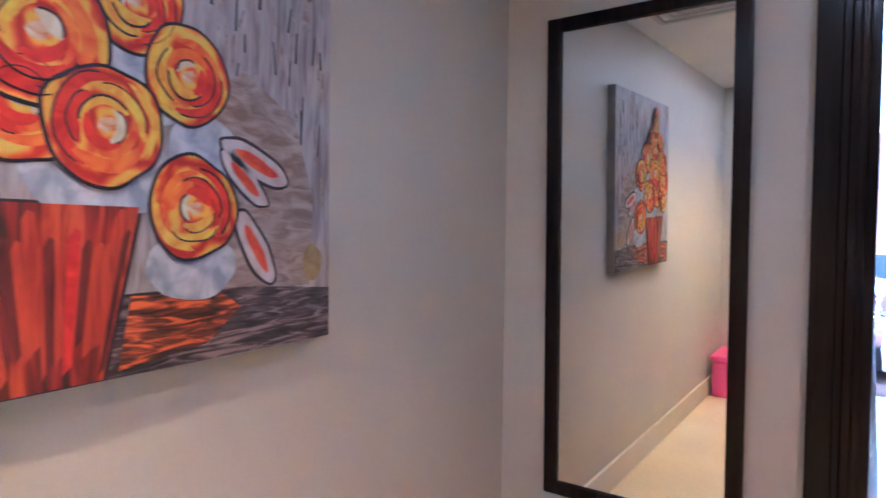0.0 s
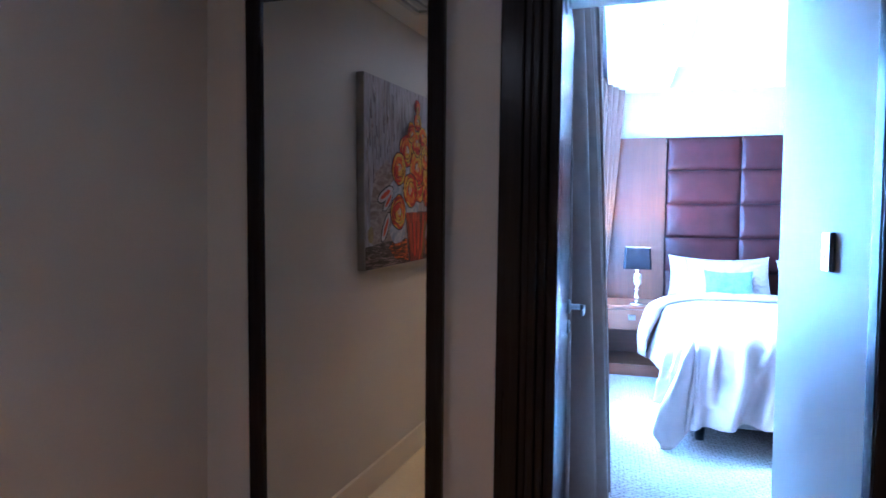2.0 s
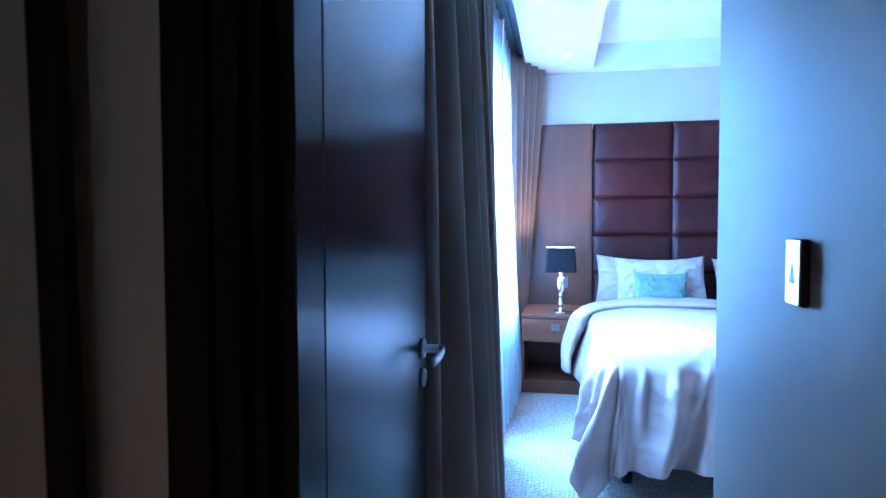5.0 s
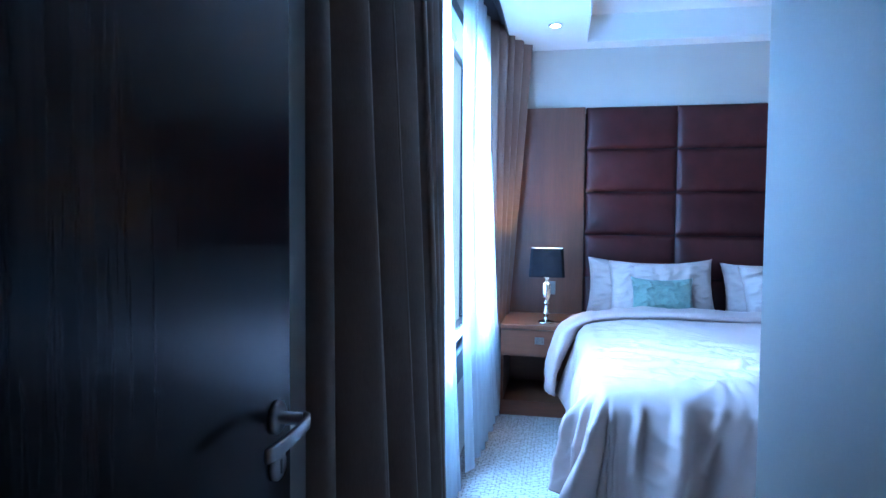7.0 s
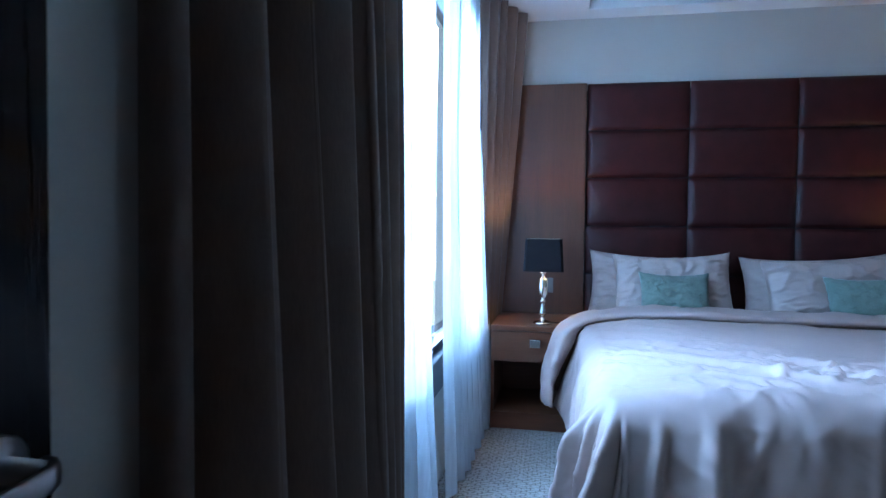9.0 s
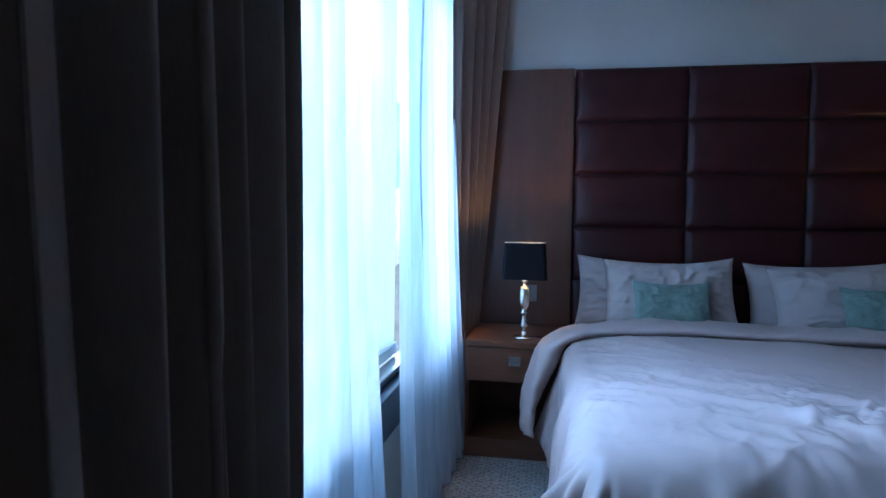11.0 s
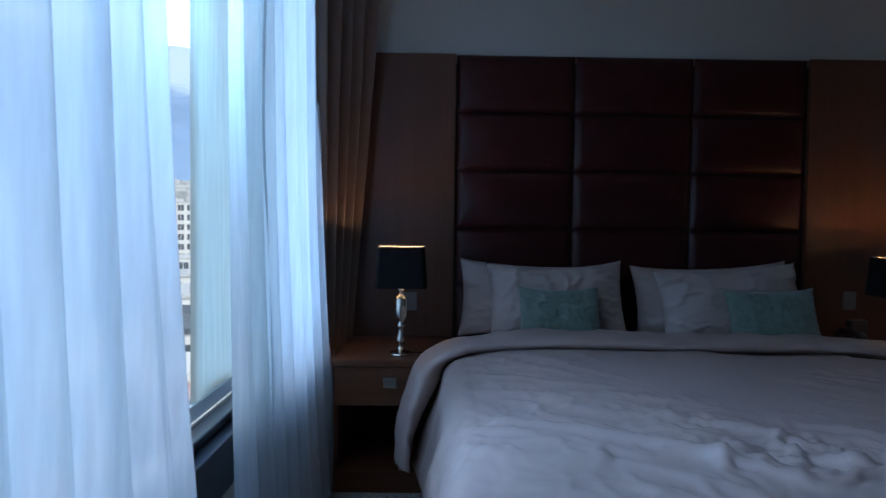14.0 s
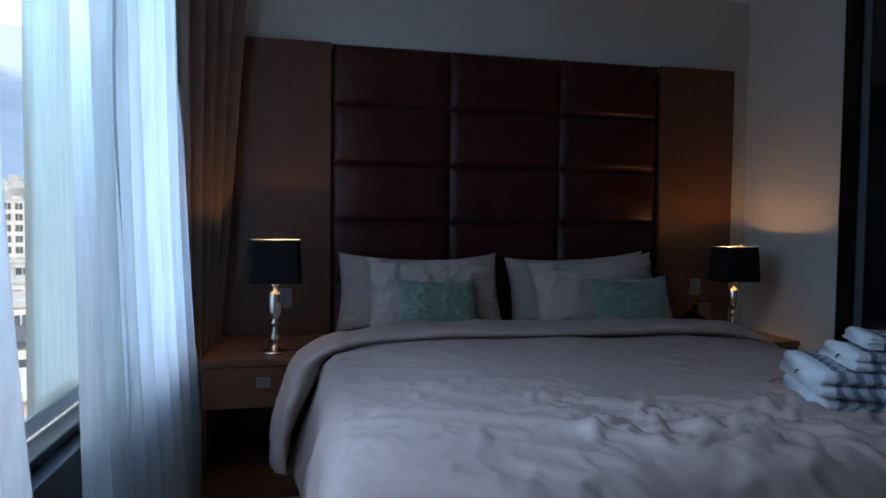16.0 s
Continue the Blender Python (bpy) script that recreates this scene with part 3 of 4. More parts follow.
def top_relief(x, y):
    """Soft swells, and creases that gather in patches on the slept-on cover."""
    h = 0.020 * fuzz(x, y, 2.0, 1.4) + 0.009 * fuzz(x, y, 5.0, 3.6)
    zone = min(1.0, 1.6 * math.exp(-((x - 0.72) / 0.60) ** 2 - ((y + 1.97 + 0.15 * (x - 0.7)) / 0.38) ** 2))
    patch = min(1.0, max(0.0, 0.40 + 1.3 * fuzz(x, y, 31.0, 1.9)))
    local = zone * min(1.0, max(0.25, 0.65 + 1.6 * fuzz(x, y, 61.0, 2.7)))
    wx, wy = x + 0.06 * fuzz(x, y, 41.0, 4.0), y + 0.06 * fuzz(x, y, 47.0, 4.0)
    d1, d2 = 0.62 * wx + 0.78 * wy, 0.78 * wx - 0.62 * wy
    h += (0.009 * patch + 0.010 * zone) * swell(noise.noise((d1 * 5.0, d2 * 2.2, 3.1)), 0.17)
    h += (0.005 * patch + 0.013 * local) * swell(noise.noise((d1 * 9.0, d2 * 5.0, 8.4)), 0.17)
    h += (0.002 * patch + 0.012 * local) * swell(noise.noise((wx * 11.0, wy * 8.0, 12.0)), 0.17)
    h += (0.002 * patch + 0.010 * local) * swell(noise.noise((d2 * 9.0, d1 * 14.0, 23.0)), 0.17)
    h += 0.006 * local * swell(noise.noise((wx * 20.0, wy * 16.0, 27.0)), 0.19)
    return h


def cover(name, label, mat, x0, x1, y0, y1, left, foot, right, ztop, step=0.0165, head_roll=0.0):
    """A quilt lying on the bed and hanging over its edges with folds."""
    r = 0.10
    nx, ny = int((x1 - x0 + left + right) / step), int((y1 - y0 + foot) / step)
    bm = bmesh.new()

    def place(u, v):
        s, t = x0 - left + u * (x1 - x0 + left + right), y0 - foot + v * (y1 - y0 + foot)
        dx, dy = (x0 - s if s < x0 else (x1 - s if s > x1 else 0.0)), (y0 - t if t < y0 else 0.0)
        cx, cy = min(max(s, x0), x1), max(t, y0)
        d = math.hypot(dx, dy)
        relief = top_relief(s, t)
        dome = 0.035 * (1 - ((cx - x0) / (x1 - x0) * 2 - 1) ** 4)
        rim = max(0.0, 1 - d / 0.30)
        z = ztop - 0.035 + dome + relief * rim - 0.028 * min(1.0, max(0.0, (t + 0.80) / 0.05))
        if d == 0:
            return (s, t, z)
        ux, uy = -dx / d, -dy / d
        q = r * math.pi / 2
        if d < q:
            out, drop = r * math.sin(d / r), r * (1 - math.cos(d / r))
            k = 0.0
        else:
            out, drop, k = r, r + d - q, d - q
        corner = math.exp(-((cx - x0) / 0.42) ** 2 - ((cy - y0) / 0.42) ** 2)
        turn = math.atan2(uy, ux)
        along = cx + 0.6 * cy + 0.42 * turn
        kk = max(0.0, d - 0.07)
        lean = 1.6 * k * (1 if cx < 0.9 else -1)
        ph = along * 8.5 + lean + 2.2 * fuzz(cx, cy, 4, 1.7) + 0.9 * fuzz(s * 1.5, t * 1.5, 6, 1.6)
        wave = 1.5 * (0.5 + 0.5 * math.cos(2 * ph)) ** 1.6 + 0.8 * (0.5 + 0.5 * math.cos(3.4 * ph + 1.3)) ** 2 - 0.7
        wave *= (0.42 + 0.50 * corner) if dy else (0.08 + 0.45 * corner)
        soft = min(1.0, kk / 0.14)
        soft = soft * soft * (3 - 2 * soft)
        fine = swell(noise.noise((along * 7.0 + lean, k * 1.5, 9.0)), 0.16) * (0.30 + 0.5 * corner if dy else 0.12 + 0.5 * corner)
        fine += 0.10 * swell(noise.noise((s * 9.0, t * 9.0, 29.0)), 0.16) * (1.0 if dy else 0.4)
        out += soft * (0.075 * wave * (0.45 + k * 1.6) + 0.045 * fine + 0.10 * k + 0.04 * k * max(0.0, (-1.7 - cy) / 0.5) + 0.02 * fuzz(s, t, 7, 3.5) + 0.5 * relief)
        if dx and dy:
            out += 0.05 * k
        if s < x0:
            out += 0.20 * k * math.exp(-((cy + 0.78) / 0.26) ** 2)
        return (cx + ux * out, cy + uy * out, max(0.014 + 0.006 * abs(wave), z - drop))

    ob = finish(name, grid(bm, nx, ny, place), mat, True)
    m = ob.modifiers.new("thickness", "SOLIDIFY")
    m.thickness, m.offset = 0.012, 0.0
    return tagged(ob, label, "duvet")


duvet = cover("duvet", "rumpled pale grey sateen duvet hanging over the bed", COTTON, 0.035, 1.905, -2.20, -0.66, 0.50, 0.58, 0.40, 0.705, 0.0078)


def turned_band():
    """The duvet's turned-back band across the bed, with a corner hanging at the side."""
    bm = bmesh.new()
    nx = 170
    x0, x1 = 0.02, 1.92
    prof = [(-0.69, 0.004), (-0.735, 0.006), (-0.752, 0.013), (-0.776, 0.022), (-0.789, 0.032), (-0.782, 0.042), (-0.762, 0.050), (-0.735, 0.053), (-0.70, 0.055),
            (-0.66, 0.057), (-0.62, 0.058), (-0.58, 0.056), (-0.54, 0.050), (-0.50, 0.040), (-0.475, 0.026), (-0.47, 0.008)]

    def place(u, v):
        s = x0 - 0.47 + u * (x1 - x0 + 0.85)
        yy, zz = prof[min(len(prof) - 1, round(v * (len(prof) - 1)))]
        cx = min(max(s, x0), x1)
        y = yy - 0.03 * fuzz(s, 0.3, 1.0, 1.6) * (1 if yy < -0.6 else 0.3)
        dome = 0.035 * (1 - ((cx - x0) / (x1 - x0) * 2 - 1) ** 4)
        z = 0.664 + dome + 0.020 * fuzz(s, -0.7, 2.0, 1.4) + zz * (1 + 0.25 * fuzz(s, yy, 3, 5)) + 0.006 * crease(s * 1.2, yy * 2.5, 5, 2, 6) * (zz > 0.04)
        d = (x0 - s) if s < x0 else (s - x1 if s > x1 else 0)
        if d > 0:
            r = 0.08
            q = r * math.pi / 2
            sgn = -1 if s < x0 else 1
            k = max(0.0, d - q)
            f = min(1, k / 0.34)
            out = r * math.sin(min(d, q) / r) + 0.128 * math.sin(f * 1.5) * (1.0 if sgn < 0 else 0.5) + zz * 2.3 * min(1, d / q) * (1 - 0.65 * f)
            drop = r * (1 - math.cos(min(d, q) / r)) + k
            y = -0.63 - 0.24 * f + (y + 0.63) * (1.2 - 0.62 * f * f) + 0.012 * fuzz(k * 8, v * 5, 2)
            out += (0.014 * math.sin(v * 11 + 5 * k) + 0.016 * fuzz(k * 9, v * 6, 14.0) + 0.010 * fuzz(k * 20, v * 9, 5.0)) * min(1, k * 6)
            return (cx + sgn * out, y, z - drop - zz * min(1, d / q) * 0.8)
        return (s, y, z)

    ob = part("turned_edge", grid(bm, nx, len(prof) - 1, place), COTTON, duvet, "turned-back band with a hanging corner", True)
    m = ob.modifiers.new("thickness", "SOLIDIFY")
    m.thickness, m.offset = 0.006, 0.0


turned_band()


def pillow(name, label, mat, w, h, thick, at, lean, turn=0, seed=0.0, category="pillow", roll=0):
    bm = bmesh.new()
    n = 44

    def side(sign):
        def place(u, v):
            a, b = 2 * u - 1, 2 * v - 1
            ax, bx = a * (1 - 0.06 * (1 - b * b)), b * (1 - 0.17 * (1 - a * a) ** 0.8)
            t = (max(0, 1 - a ** 4) ** 0.62) * (max(0, 1 - b ** 4) ** 0.62)
            wr = 0.024 * crease(a * 1.5 + 0.5 * b, b * 0.8 - 0.4 * a, 2.2, seed + sign, 6) + 0.020 * crease(a * 0.9 - 0.6 * b, b + 0.4 * a, 3.6, seed + 9, 7) * (abs(a) + abs(b)) + 0.012 * fuzz(a * 2, b * 2, seed + 3)
            wr = 0.85 * wr if w > 0.6 else 0.42 * wr + 0.006 * crease(a * 2.2, b * 2.0, 2.6, seed + 21, 4)
            rim = 0.006 * math.sin(a * 23 + seed) * abs(b) ** 6 + 0.006 * math.sin(b * 19 + seed) * abs(a) ** 6
            return (ax * w / 2, sign * (thick / 2 * t + wr * t ** 0.5) + rim * (1 - t) * 0.6, bx * h / 2 - 0.02 * t * (1 - b) * 0.3)
        return place

    grid(bm, n, n, side(-1))
    grid(bm, n, n, side(1))
    bmesh.ops.remove_doubles(bm, verts=bm.verts, dist=0.0004)
    bmesh.ops.recalc_face_normals(bm, faces=bm.faces)
    ob = finish(name, bm, mat, True)
    ob.matrix_world = pose(*at) @ pose(0, 0, 0, 0, 0, turn) @ pose(0, 0, 0, -lean, roll, 0) @ pose(0, 0, h / 2)
    return tagged(ob, label, category, "pillows on the bed")


pillow("pillow", "pale cotton pillow leaning on the headboard", PILLOW, 0.84, 0.42, 0.16, (0.435, -0.17, 0.640), 12, seed=1.2, roll=1.5)
pillow("pillow", "creased pale cotton pillow in front of another", PILLOW, 0.70, 0.43, 0.17, (0.52, -0.325, 0.648), 20, seed=4.9, roll=-1.5)
pillow("pillow", "pale cotton pillow leaning on the headboard", PILLOW, 0.84, 0.42, 0.16, (1.37, -0.17, 0.640), 12, seed=7.7, roll=-2.5)
pillow("pillow", "creased pale cotton pillow in front of another", PILLOW, 0.74, 0.42, 0.17, (1.42, -0.325, 0.645), 20, seed=11.3, roll=-4)
pillow("cushion", "small sea-green velvet cushion on the bed", TEAL, 0.40, 0.29, 0.10, (0.50, -0.470, 0.675), 22, seed=2.2, category="cushion")
pillow("cushion", "small sea-green velvet cushion on the bed", TEAL, 0.43, 0.29, 0.10, (1.53, -0.470, 0.675), 22, turn=-4, seed=5.2, category="cushion", roll=-2)

# ---- towels on the bed ----


def towel_material():
    """White terry with a band of grey zigzags."""
    m = material("banded_terry_towel", (0.62, 0.66, 0.70), 0.95, vary=0.05, grain=0.25, scale=8, fine=500, bump=0.6, space="object")
    n, l = m.node_tree.nodes, m.node_tree.links
    b = n["Principled BSDF"]
    base = b.inputs["Base Color"].links[0].from_socket
    tc, sep = n.new("ShaderNodeTexCoord"), n.new("ShaderNodeSeparateXYZ")
    l.new(tc.outputs["Object"], sep.inputs[0])

    def calc(op, a, c=None):
        k = n.new("ShaderNodeMath")
        k.operation = op
        for i, v in enumerate((a, c)):
            if v is None:
                continue
            if isinstance(v, (int, float)):
                k.inputs[i].default_value = v
            else:
                l.new(v, k.inputs[i])
        return k.outputs[0]

    run = calc("SUBTRACT", sep.outputs["Y"], calc("MULTIPLY", sep.outputs["Z"], 1.0))
    zig = calc("MULTIPLY", calc("PINGPONG", calc("ADD", run, 2.0), 0.021), 0.8)
    pos = calc("ADD", sep.outputs["X"], zig)
    band = calc("LESS_THAN", calc("ABSOLUTE", calc("SUBTRACT", sep.outputs["X"], 0.092)), 0.052)
    stripe = calc("GREATER_THAN", calc("PINGPONG", calc("ADD", pos, 3.0), 0.019), 0.010)
    edge = calc("LESS_THAN", calc("ABSOLUTE", calc("SUBTRACT", sep.outputs["X"], 0.152)), 0.003)
    band = calc("MAXIMUM", band, edge)
    mix = n.new("ShaderNodeMixRGB")
    l.new(calc("MULTIPLY", band, calc("ADD", calc("MULTIPLY", stripe, 0.42), 0.48)), mix.inputs[0]), l.new(base, mix.inputs[1])
    mix.inputs[2].default_value = (0.075, 0.105, 0.16, 1)
    l.new(mix.outputs[0], b.inputs["Base Color"])
    return m


TERRY = towel_material()


def wrinkled(m, size, strength, depth):
    """Adds finger-wide wrinkles under the weave of a cloth."""
    n, l = m.node_tree.nodes, m.node_tree.links
    geo, tex, bp = n.new("ShaderNodeTexCoord"), n.new("ShaderNodeTexNoise"), n.new("ShaderNodeBump")
    tex.inputs["Scale"].default_value, tex.inputs["Detail"].default_value, tex.inputs["Distortion"].default_value = size, 2, 0.2
    bp.inputs["Strength"].default_value, bp.inputs["Distance"].default_value = strength, depth
    l.new(geo.outputs["Object"], tex.inputs["Vector"]), l.new(tex.outputs[0], bp.inputs["Height"])
    for node in [k for k in n if k.bl_idname == "ShaderNodeBump" and k != bp]:
        l.new(bp.outputs[0], node.inputs["Normal"])


wrinkled(COTTON, 7, 0.22, 0.02)
wrinkled(PILLOW, 9, 0.4, 0.02)
wrinkled(TEAL, 20, 0.5, 0.014)
wrinkled(CURTAIN, 6, 0.25, 0.02)


def folded(w, d, h, layers, seed):
    """A towel folded into layers: folds along its long sides, the layers seen at its ends; x runs from the near end."""
    bm = bmesh.new()
    t = h / layers
    right, left = [], []
    for k in range(layers):
        for i in range(9):
            a = radians(-90 + 180 * i / 8)
            right.append((d - 0.010 * (k % 2) + t * 0.55 * math.cos(a), t * (k + 0.5) + 0.5 * t * math.sin(a)))
            left.append((0.004 * (k % 2) - t * 0.55 * math.cos(a), t * (k + 0.5) + 0.5 * t * math.sin(a)))
    top = [(d * f, h) for f in (0.8, 0.6, 0.4, 0.2)]
    prof = right + top + left[::-1] + [(y, 0.0) for y, z in top[::-1]]
    nx, rings = 36, []
    for j in range(nx + 1):
        u = j / nx
        x = w * u
        near = min(x, w - x)
        e = 1 - 0.16 * max(0.0, 1 - near / 0.012) ** 2
        ring = []
        for y, z in prof:
            yy = d / 2 + (y - d / 2) * (0.985 + 0.015 * e)
            zz = h / 2 + (z - h / 2) * e
            sag = 0.010 * (z / h) * fuzz(x * 6, y * 6, seed) + 0.004 * (z / h) * fuzz(x * 16, y * 16, seed + 3)
            ring.append(bm.verts.new((x - 0.006 * fuzz(y * 5, z * 9, seed + 1) + 0.012 * (z / h) * (1 - 2 * u), yy + 0.004 * fuzz(x * 7, z * 9, seed), 0.002 + zz + sag)))
        rings.append(ring)
    m = len(prof)
    for a, b in zip(rings, rings[1:]):
        for i in range(m):
            bm.faces.new((a[i], a[(i + 1) % m], b[(i + 1) % m], b[i]))
    bm.faces.new(rings[0][::-1]), bm.faces.new(rings[-1])
    return bm


def towel(at, turn, w, d, h, layers, seed, label, tag_at=None):
    ob = finish("towel", folded(w, d, h, layers, seed), TERRY, True)
    ob.matrix_world = pose(*at, 0, 0, turn)
    tagged(ob, label, "towel", "towels on the bed")
    if tag_at:
        bm = bmesh.new()
        y, z, long = tag_at
        grid(bm, 8, 2, lambda u, v: (0.012 - long * u, y + 0.014 * v + 0.006 * math.sin(3 * u), z + 0.006 * math.sin(4 * u)))
        part("tag", bm, BLACK, ob, "small black sewn-in tag", True)
    return ob


towel((1.186, -1.964, 0.704), -25, 0.44, 0.29, 0.062, 2, 1.0, "folded white towel with grey zigzag band, lowest of the stack", (0.27, 0.035, 0.05))
towel((1.176, -1.966, 0.766), -26, 0.45, 0.30, 0.070, 2, 4.0, "folded white towel with grey zigzag band on another", (0.14, 0.034, 0.02))
towel((1.256, -1.990, 0.836), -24, 0.27, 0.20, 0.050, 2, 7.0, "small folded white towel with grey zigzag band", (0.07, 0.024, 0.018))
towel((1.312, -1.975, 0.887), -30, 0.22, 0.18, 0.036, 4, 9.0, "thin folded white face towels on top")

# ---- wardrobe in the side wall ----
wd = thing("wardrobe", (XR, -1.38, 0), "built-in wardrobe with dark frame and black glass doors", "wardrobe")
part("side_frame", boxes((-0.03, 0.16, 0.62, 0.70, 0, 2.55), bevel=0.004), DARK, wd)
part("side_frame", boxes((-0.03, 0.16, -0.70, -0.62, 0, 2.55), bevel=0.004), DARK, wd)
part("top_frame", boxes((-0.03, 0.16, -0.62, 0.62, 2.47, 2.55), bevel=0.004), DARK, wd)
for y0, y1, x in ((-0.62, 0.02, 0.05), (0.0, 0.62, 0.0)):
    dr = part("sliding_door", boxes((x + 0.008, x + 0.028, y0 + 0.04, y1 - 0.04, 0.05, 2.42)), BLACKGLASS, wd, "black glass sliding door")
    part("door_trim", boxes((x, x + 0.04, y1 - 0.04, y1, 0.02, 2.46), bevel=0.003), GREYTRIM, dr, "grey metal edge")
    part("door_trim", boxes((x, x + 0.04, y0, y0 + 0.04, 0.02, 2.46), bevel=0.003), GREYTRIM, dr, "grey metal edge")

# ---- passage: light control on the wall ----
sw = thing("key_card_switch", (0.125, -4.178, 1.230), "silver key card switch with a black slot on the wall", "switch")
part("housing", boxes((-0.014, 0.0, -0.034, 0.034, -0.056, 0.056), bevel=0.006), BLACK, sw)
part("cover_plate", boxes((-0.017, -0.012, -0.030, 0.032, -0.054, 0.054), bevel=0.0024), CHROME, sw, "brushed silver cover")
bm = bmesh.new()
for ps in (((-0.0176, -0.012, -0.018), (-0.0176, 0.014, -0.018), (-0.0176, 0.001, 0.018)),):
    bm.faces.new([bm.verts.new(p) for p in ps])
part("arrow_mark", bm, BLACK, sw, "black arrow mark")

# ---- downlights and vent ----


def downlight(x, y, z):
    d = thing("downlight", (x, y, z), "small round recessed ceiling downlight, lit", "downlight", "ceiling downlights")
    bm = bmesh.new()
    lathe(bm, [(0.047, 0.0), (0.045, -0.006), (0.034, -0.007), (0.032, -0.002)], steps=28)
    part("ring", bm, CHROME, d, smooth=True)
    bm = bmesh.new()
    lathe(bm, [(0.030, -0.004), (0.030, -0.0075), (0.020, -0.0085)], steps=24)
    part("lens", bm, LAMPGLOW, d, smooth=True)


for sx, sy, watts, tint in CORRIDOR_SPOTS:
    downlight(sx, sy, COR_Z)
downlight(-0.23, -0.54, CEILING_Z)
downlight(-0.23, -1.95, CEILING_Z)
vent = thing("ceiling_vent", (-1.27, -5.60, COR_Z), "square grey ceiling air vent in the corridor", "vent")
for k in range(4):
    r = 0.24 - 0.055 * k
    part("louvre", boxes((-r, r, -r, -r + 0.025, -0.014 + 0.002 * k, 0), (-r, r, r - 0.025, r, -0.014 + 0.002 * k, 0),
                         (-r, -r + 0.025, -r + 0.025, r - 0.025, -0.014 + 0.002 * k, 0), (r - 0.025, r, -r + 0.025, r - 0.025, -0.014 + 0.002 * k, 0)), VENT, vent)

# ---- pink box at the corridor's end ----
pb = thing("storage_box", (-1.46, -7.54, 0), "bright pink plastic storage box on the floor", "box")
part("body", boxes((-0.14, 0.14, -0.18, 0.18, 0.0, 0.27), bevel=0.02), PINK, pb)
part("lid", boxes((-0.15, 0.15, -0.19, 0.19, 0.262, 0.30), bevel=0.01), PINK, pb)

# ---- tall wall mirror ----
mir = thing("wall_mirror", (-1.176, -4.568, 0.418), "tall wall mirror in a black wooden frame", "mirror")
mir.matrix_world = pose(-1.176, -4.568, 0.418, 1.07, 0, -2.8)
MW, MH, FR = 0.2965, 1.532, 0.046
for r in ((-MW, -MW + FR, -0.022, 0, 0, MH), (MW - FR, MW, -0.022, 0, 0, MH), (-MW + FR, MW - FR, -0.022, 0, 0, FR - 0.005), (-MW + FR, MW - FR, -0.022, 0, MH - FR + 0.005, MH)):
    part("frame_bar", boxes(r, bevel=0.004), DARK, mir)
part("backing", boxes((-MW + 0.01, MW - 0.01, -0.004, -0.001, 0.01, MH - 0.01)), BLACK, mir)
glass = part("mirror_glass", boxes((-MW + FR - 0.004, MW - FR + 0.004, -0.010, -0.006, FR - 0.009, MH - FR + 0.009)), MIRROR, mir, "mirror glass")

# ---- flower painting ----


def paint(name, a, b, c=None, rough=0.55, scale=18.0, stretch=(1, 1, 1), rings=0.0):
    """Thick brushed paint in two or three colours, optionally in swirling rings."""
    m = bpy.data.materials.new(name)
    m.use_nodes = True
    n, l = m.node_tree.nodes, m.node_tree.links
    bs = n["Principled BSDF"]
    bs.inputs["Roughness"].default_value = rough
    tc, mp = n.new("ShaderNodeTexCoord"), n.new("ShaderNodeMapping")
    mp.inputs["Scale"].default_value = stretch
    l.new(tc.outputs["Object"], mp.inputs[0])
    nz = n.new("ShaderNodeTexNoise")
    nz.inputs["Scale"].default_value, nz.inputs["Detail"].default_value, nz.inputs["Distortion"].default_value = scale, 6, 0.8
    l.new(mp.outputs[0], nz.inputs["Vector"])
    src = nz.outputs[0]
    ramp = n.new("ShaderNodeValToRGB")
    el = ramp.color_ramp.elements
    if rings:
        wv = n.new("ShaderNodeTexWave")
        wv.wave_type, wv.rings_direction = "RINGS", "SPHERICAL"
        wv.inputs["Scale"].default_value, wv.inputs["Distortion"].default_value = rings, 8.0
        wv.inputs["Detail"].default_value, wv.inputs["Detail Scale"].default_value = 3, 1.3
        l.new(mp.outputs[0], wv.inputs["Vector"])
        src = wv.outputs["Fac"]
    el[0].position, el[1].position = (0.05, 0.95) if rings else (0.36, 0.64)
    el[0].color, el[1].color = (*a, 1), (*b, 1)
    if c:
        e = el.new(0.5)
        e.color = (*c, 1)
    l.new(src, ramp.inputs[0]), l.new(ramp.outputs[0], bs.inputs["Base Color"])
    bp = n.new("ShaderNodeBump")
    bp.inputs["Strength"].default_value, bp.inputs["Distance"].default_value = 0.5, 0.003
    l.new(src, bp.inputs["Height"]), l.new(bp.outputs[0], bs.inputs["Normal"])
    return m


P_BACK = paint("grey_lilac_brushwork", (0.19, 0.165, 0.175), (0.40, 0.375, 0.40), (0.32, 0.29, 0.31), scale=9, stretch=(1, 6, 0.9))
P_BEIGE = paint("warm_grey_brushwork", (0.20, 0.14, 0.12), (0.40, 0.33, 0.30), scale=16, stretch=(1, 1, 3))
P_TABLE = paint("dark_table_brushwork", (0.015, 0.012, 0.016), (0.26, 0.19, 0.18), (0.06, 0.045, 0.05), scale=11, stretch=(1, 1.2, 9))
P_ORANGE = paint("orange_brown_brushwork", (0.03, 0.012, 0.008), (0.75, 0.14, 0.01), (0.16, 0.035, 0.012), scale=10, stretch=(1, 1.5, 9))
P_VASE = paint("red_vase_brushwork", (0.035, 0.014, 0.006), (0.50, 0.075, 0.010), (0.26, 0.014, 0.008), scale=8, stretch=(1, 6, 0.6))
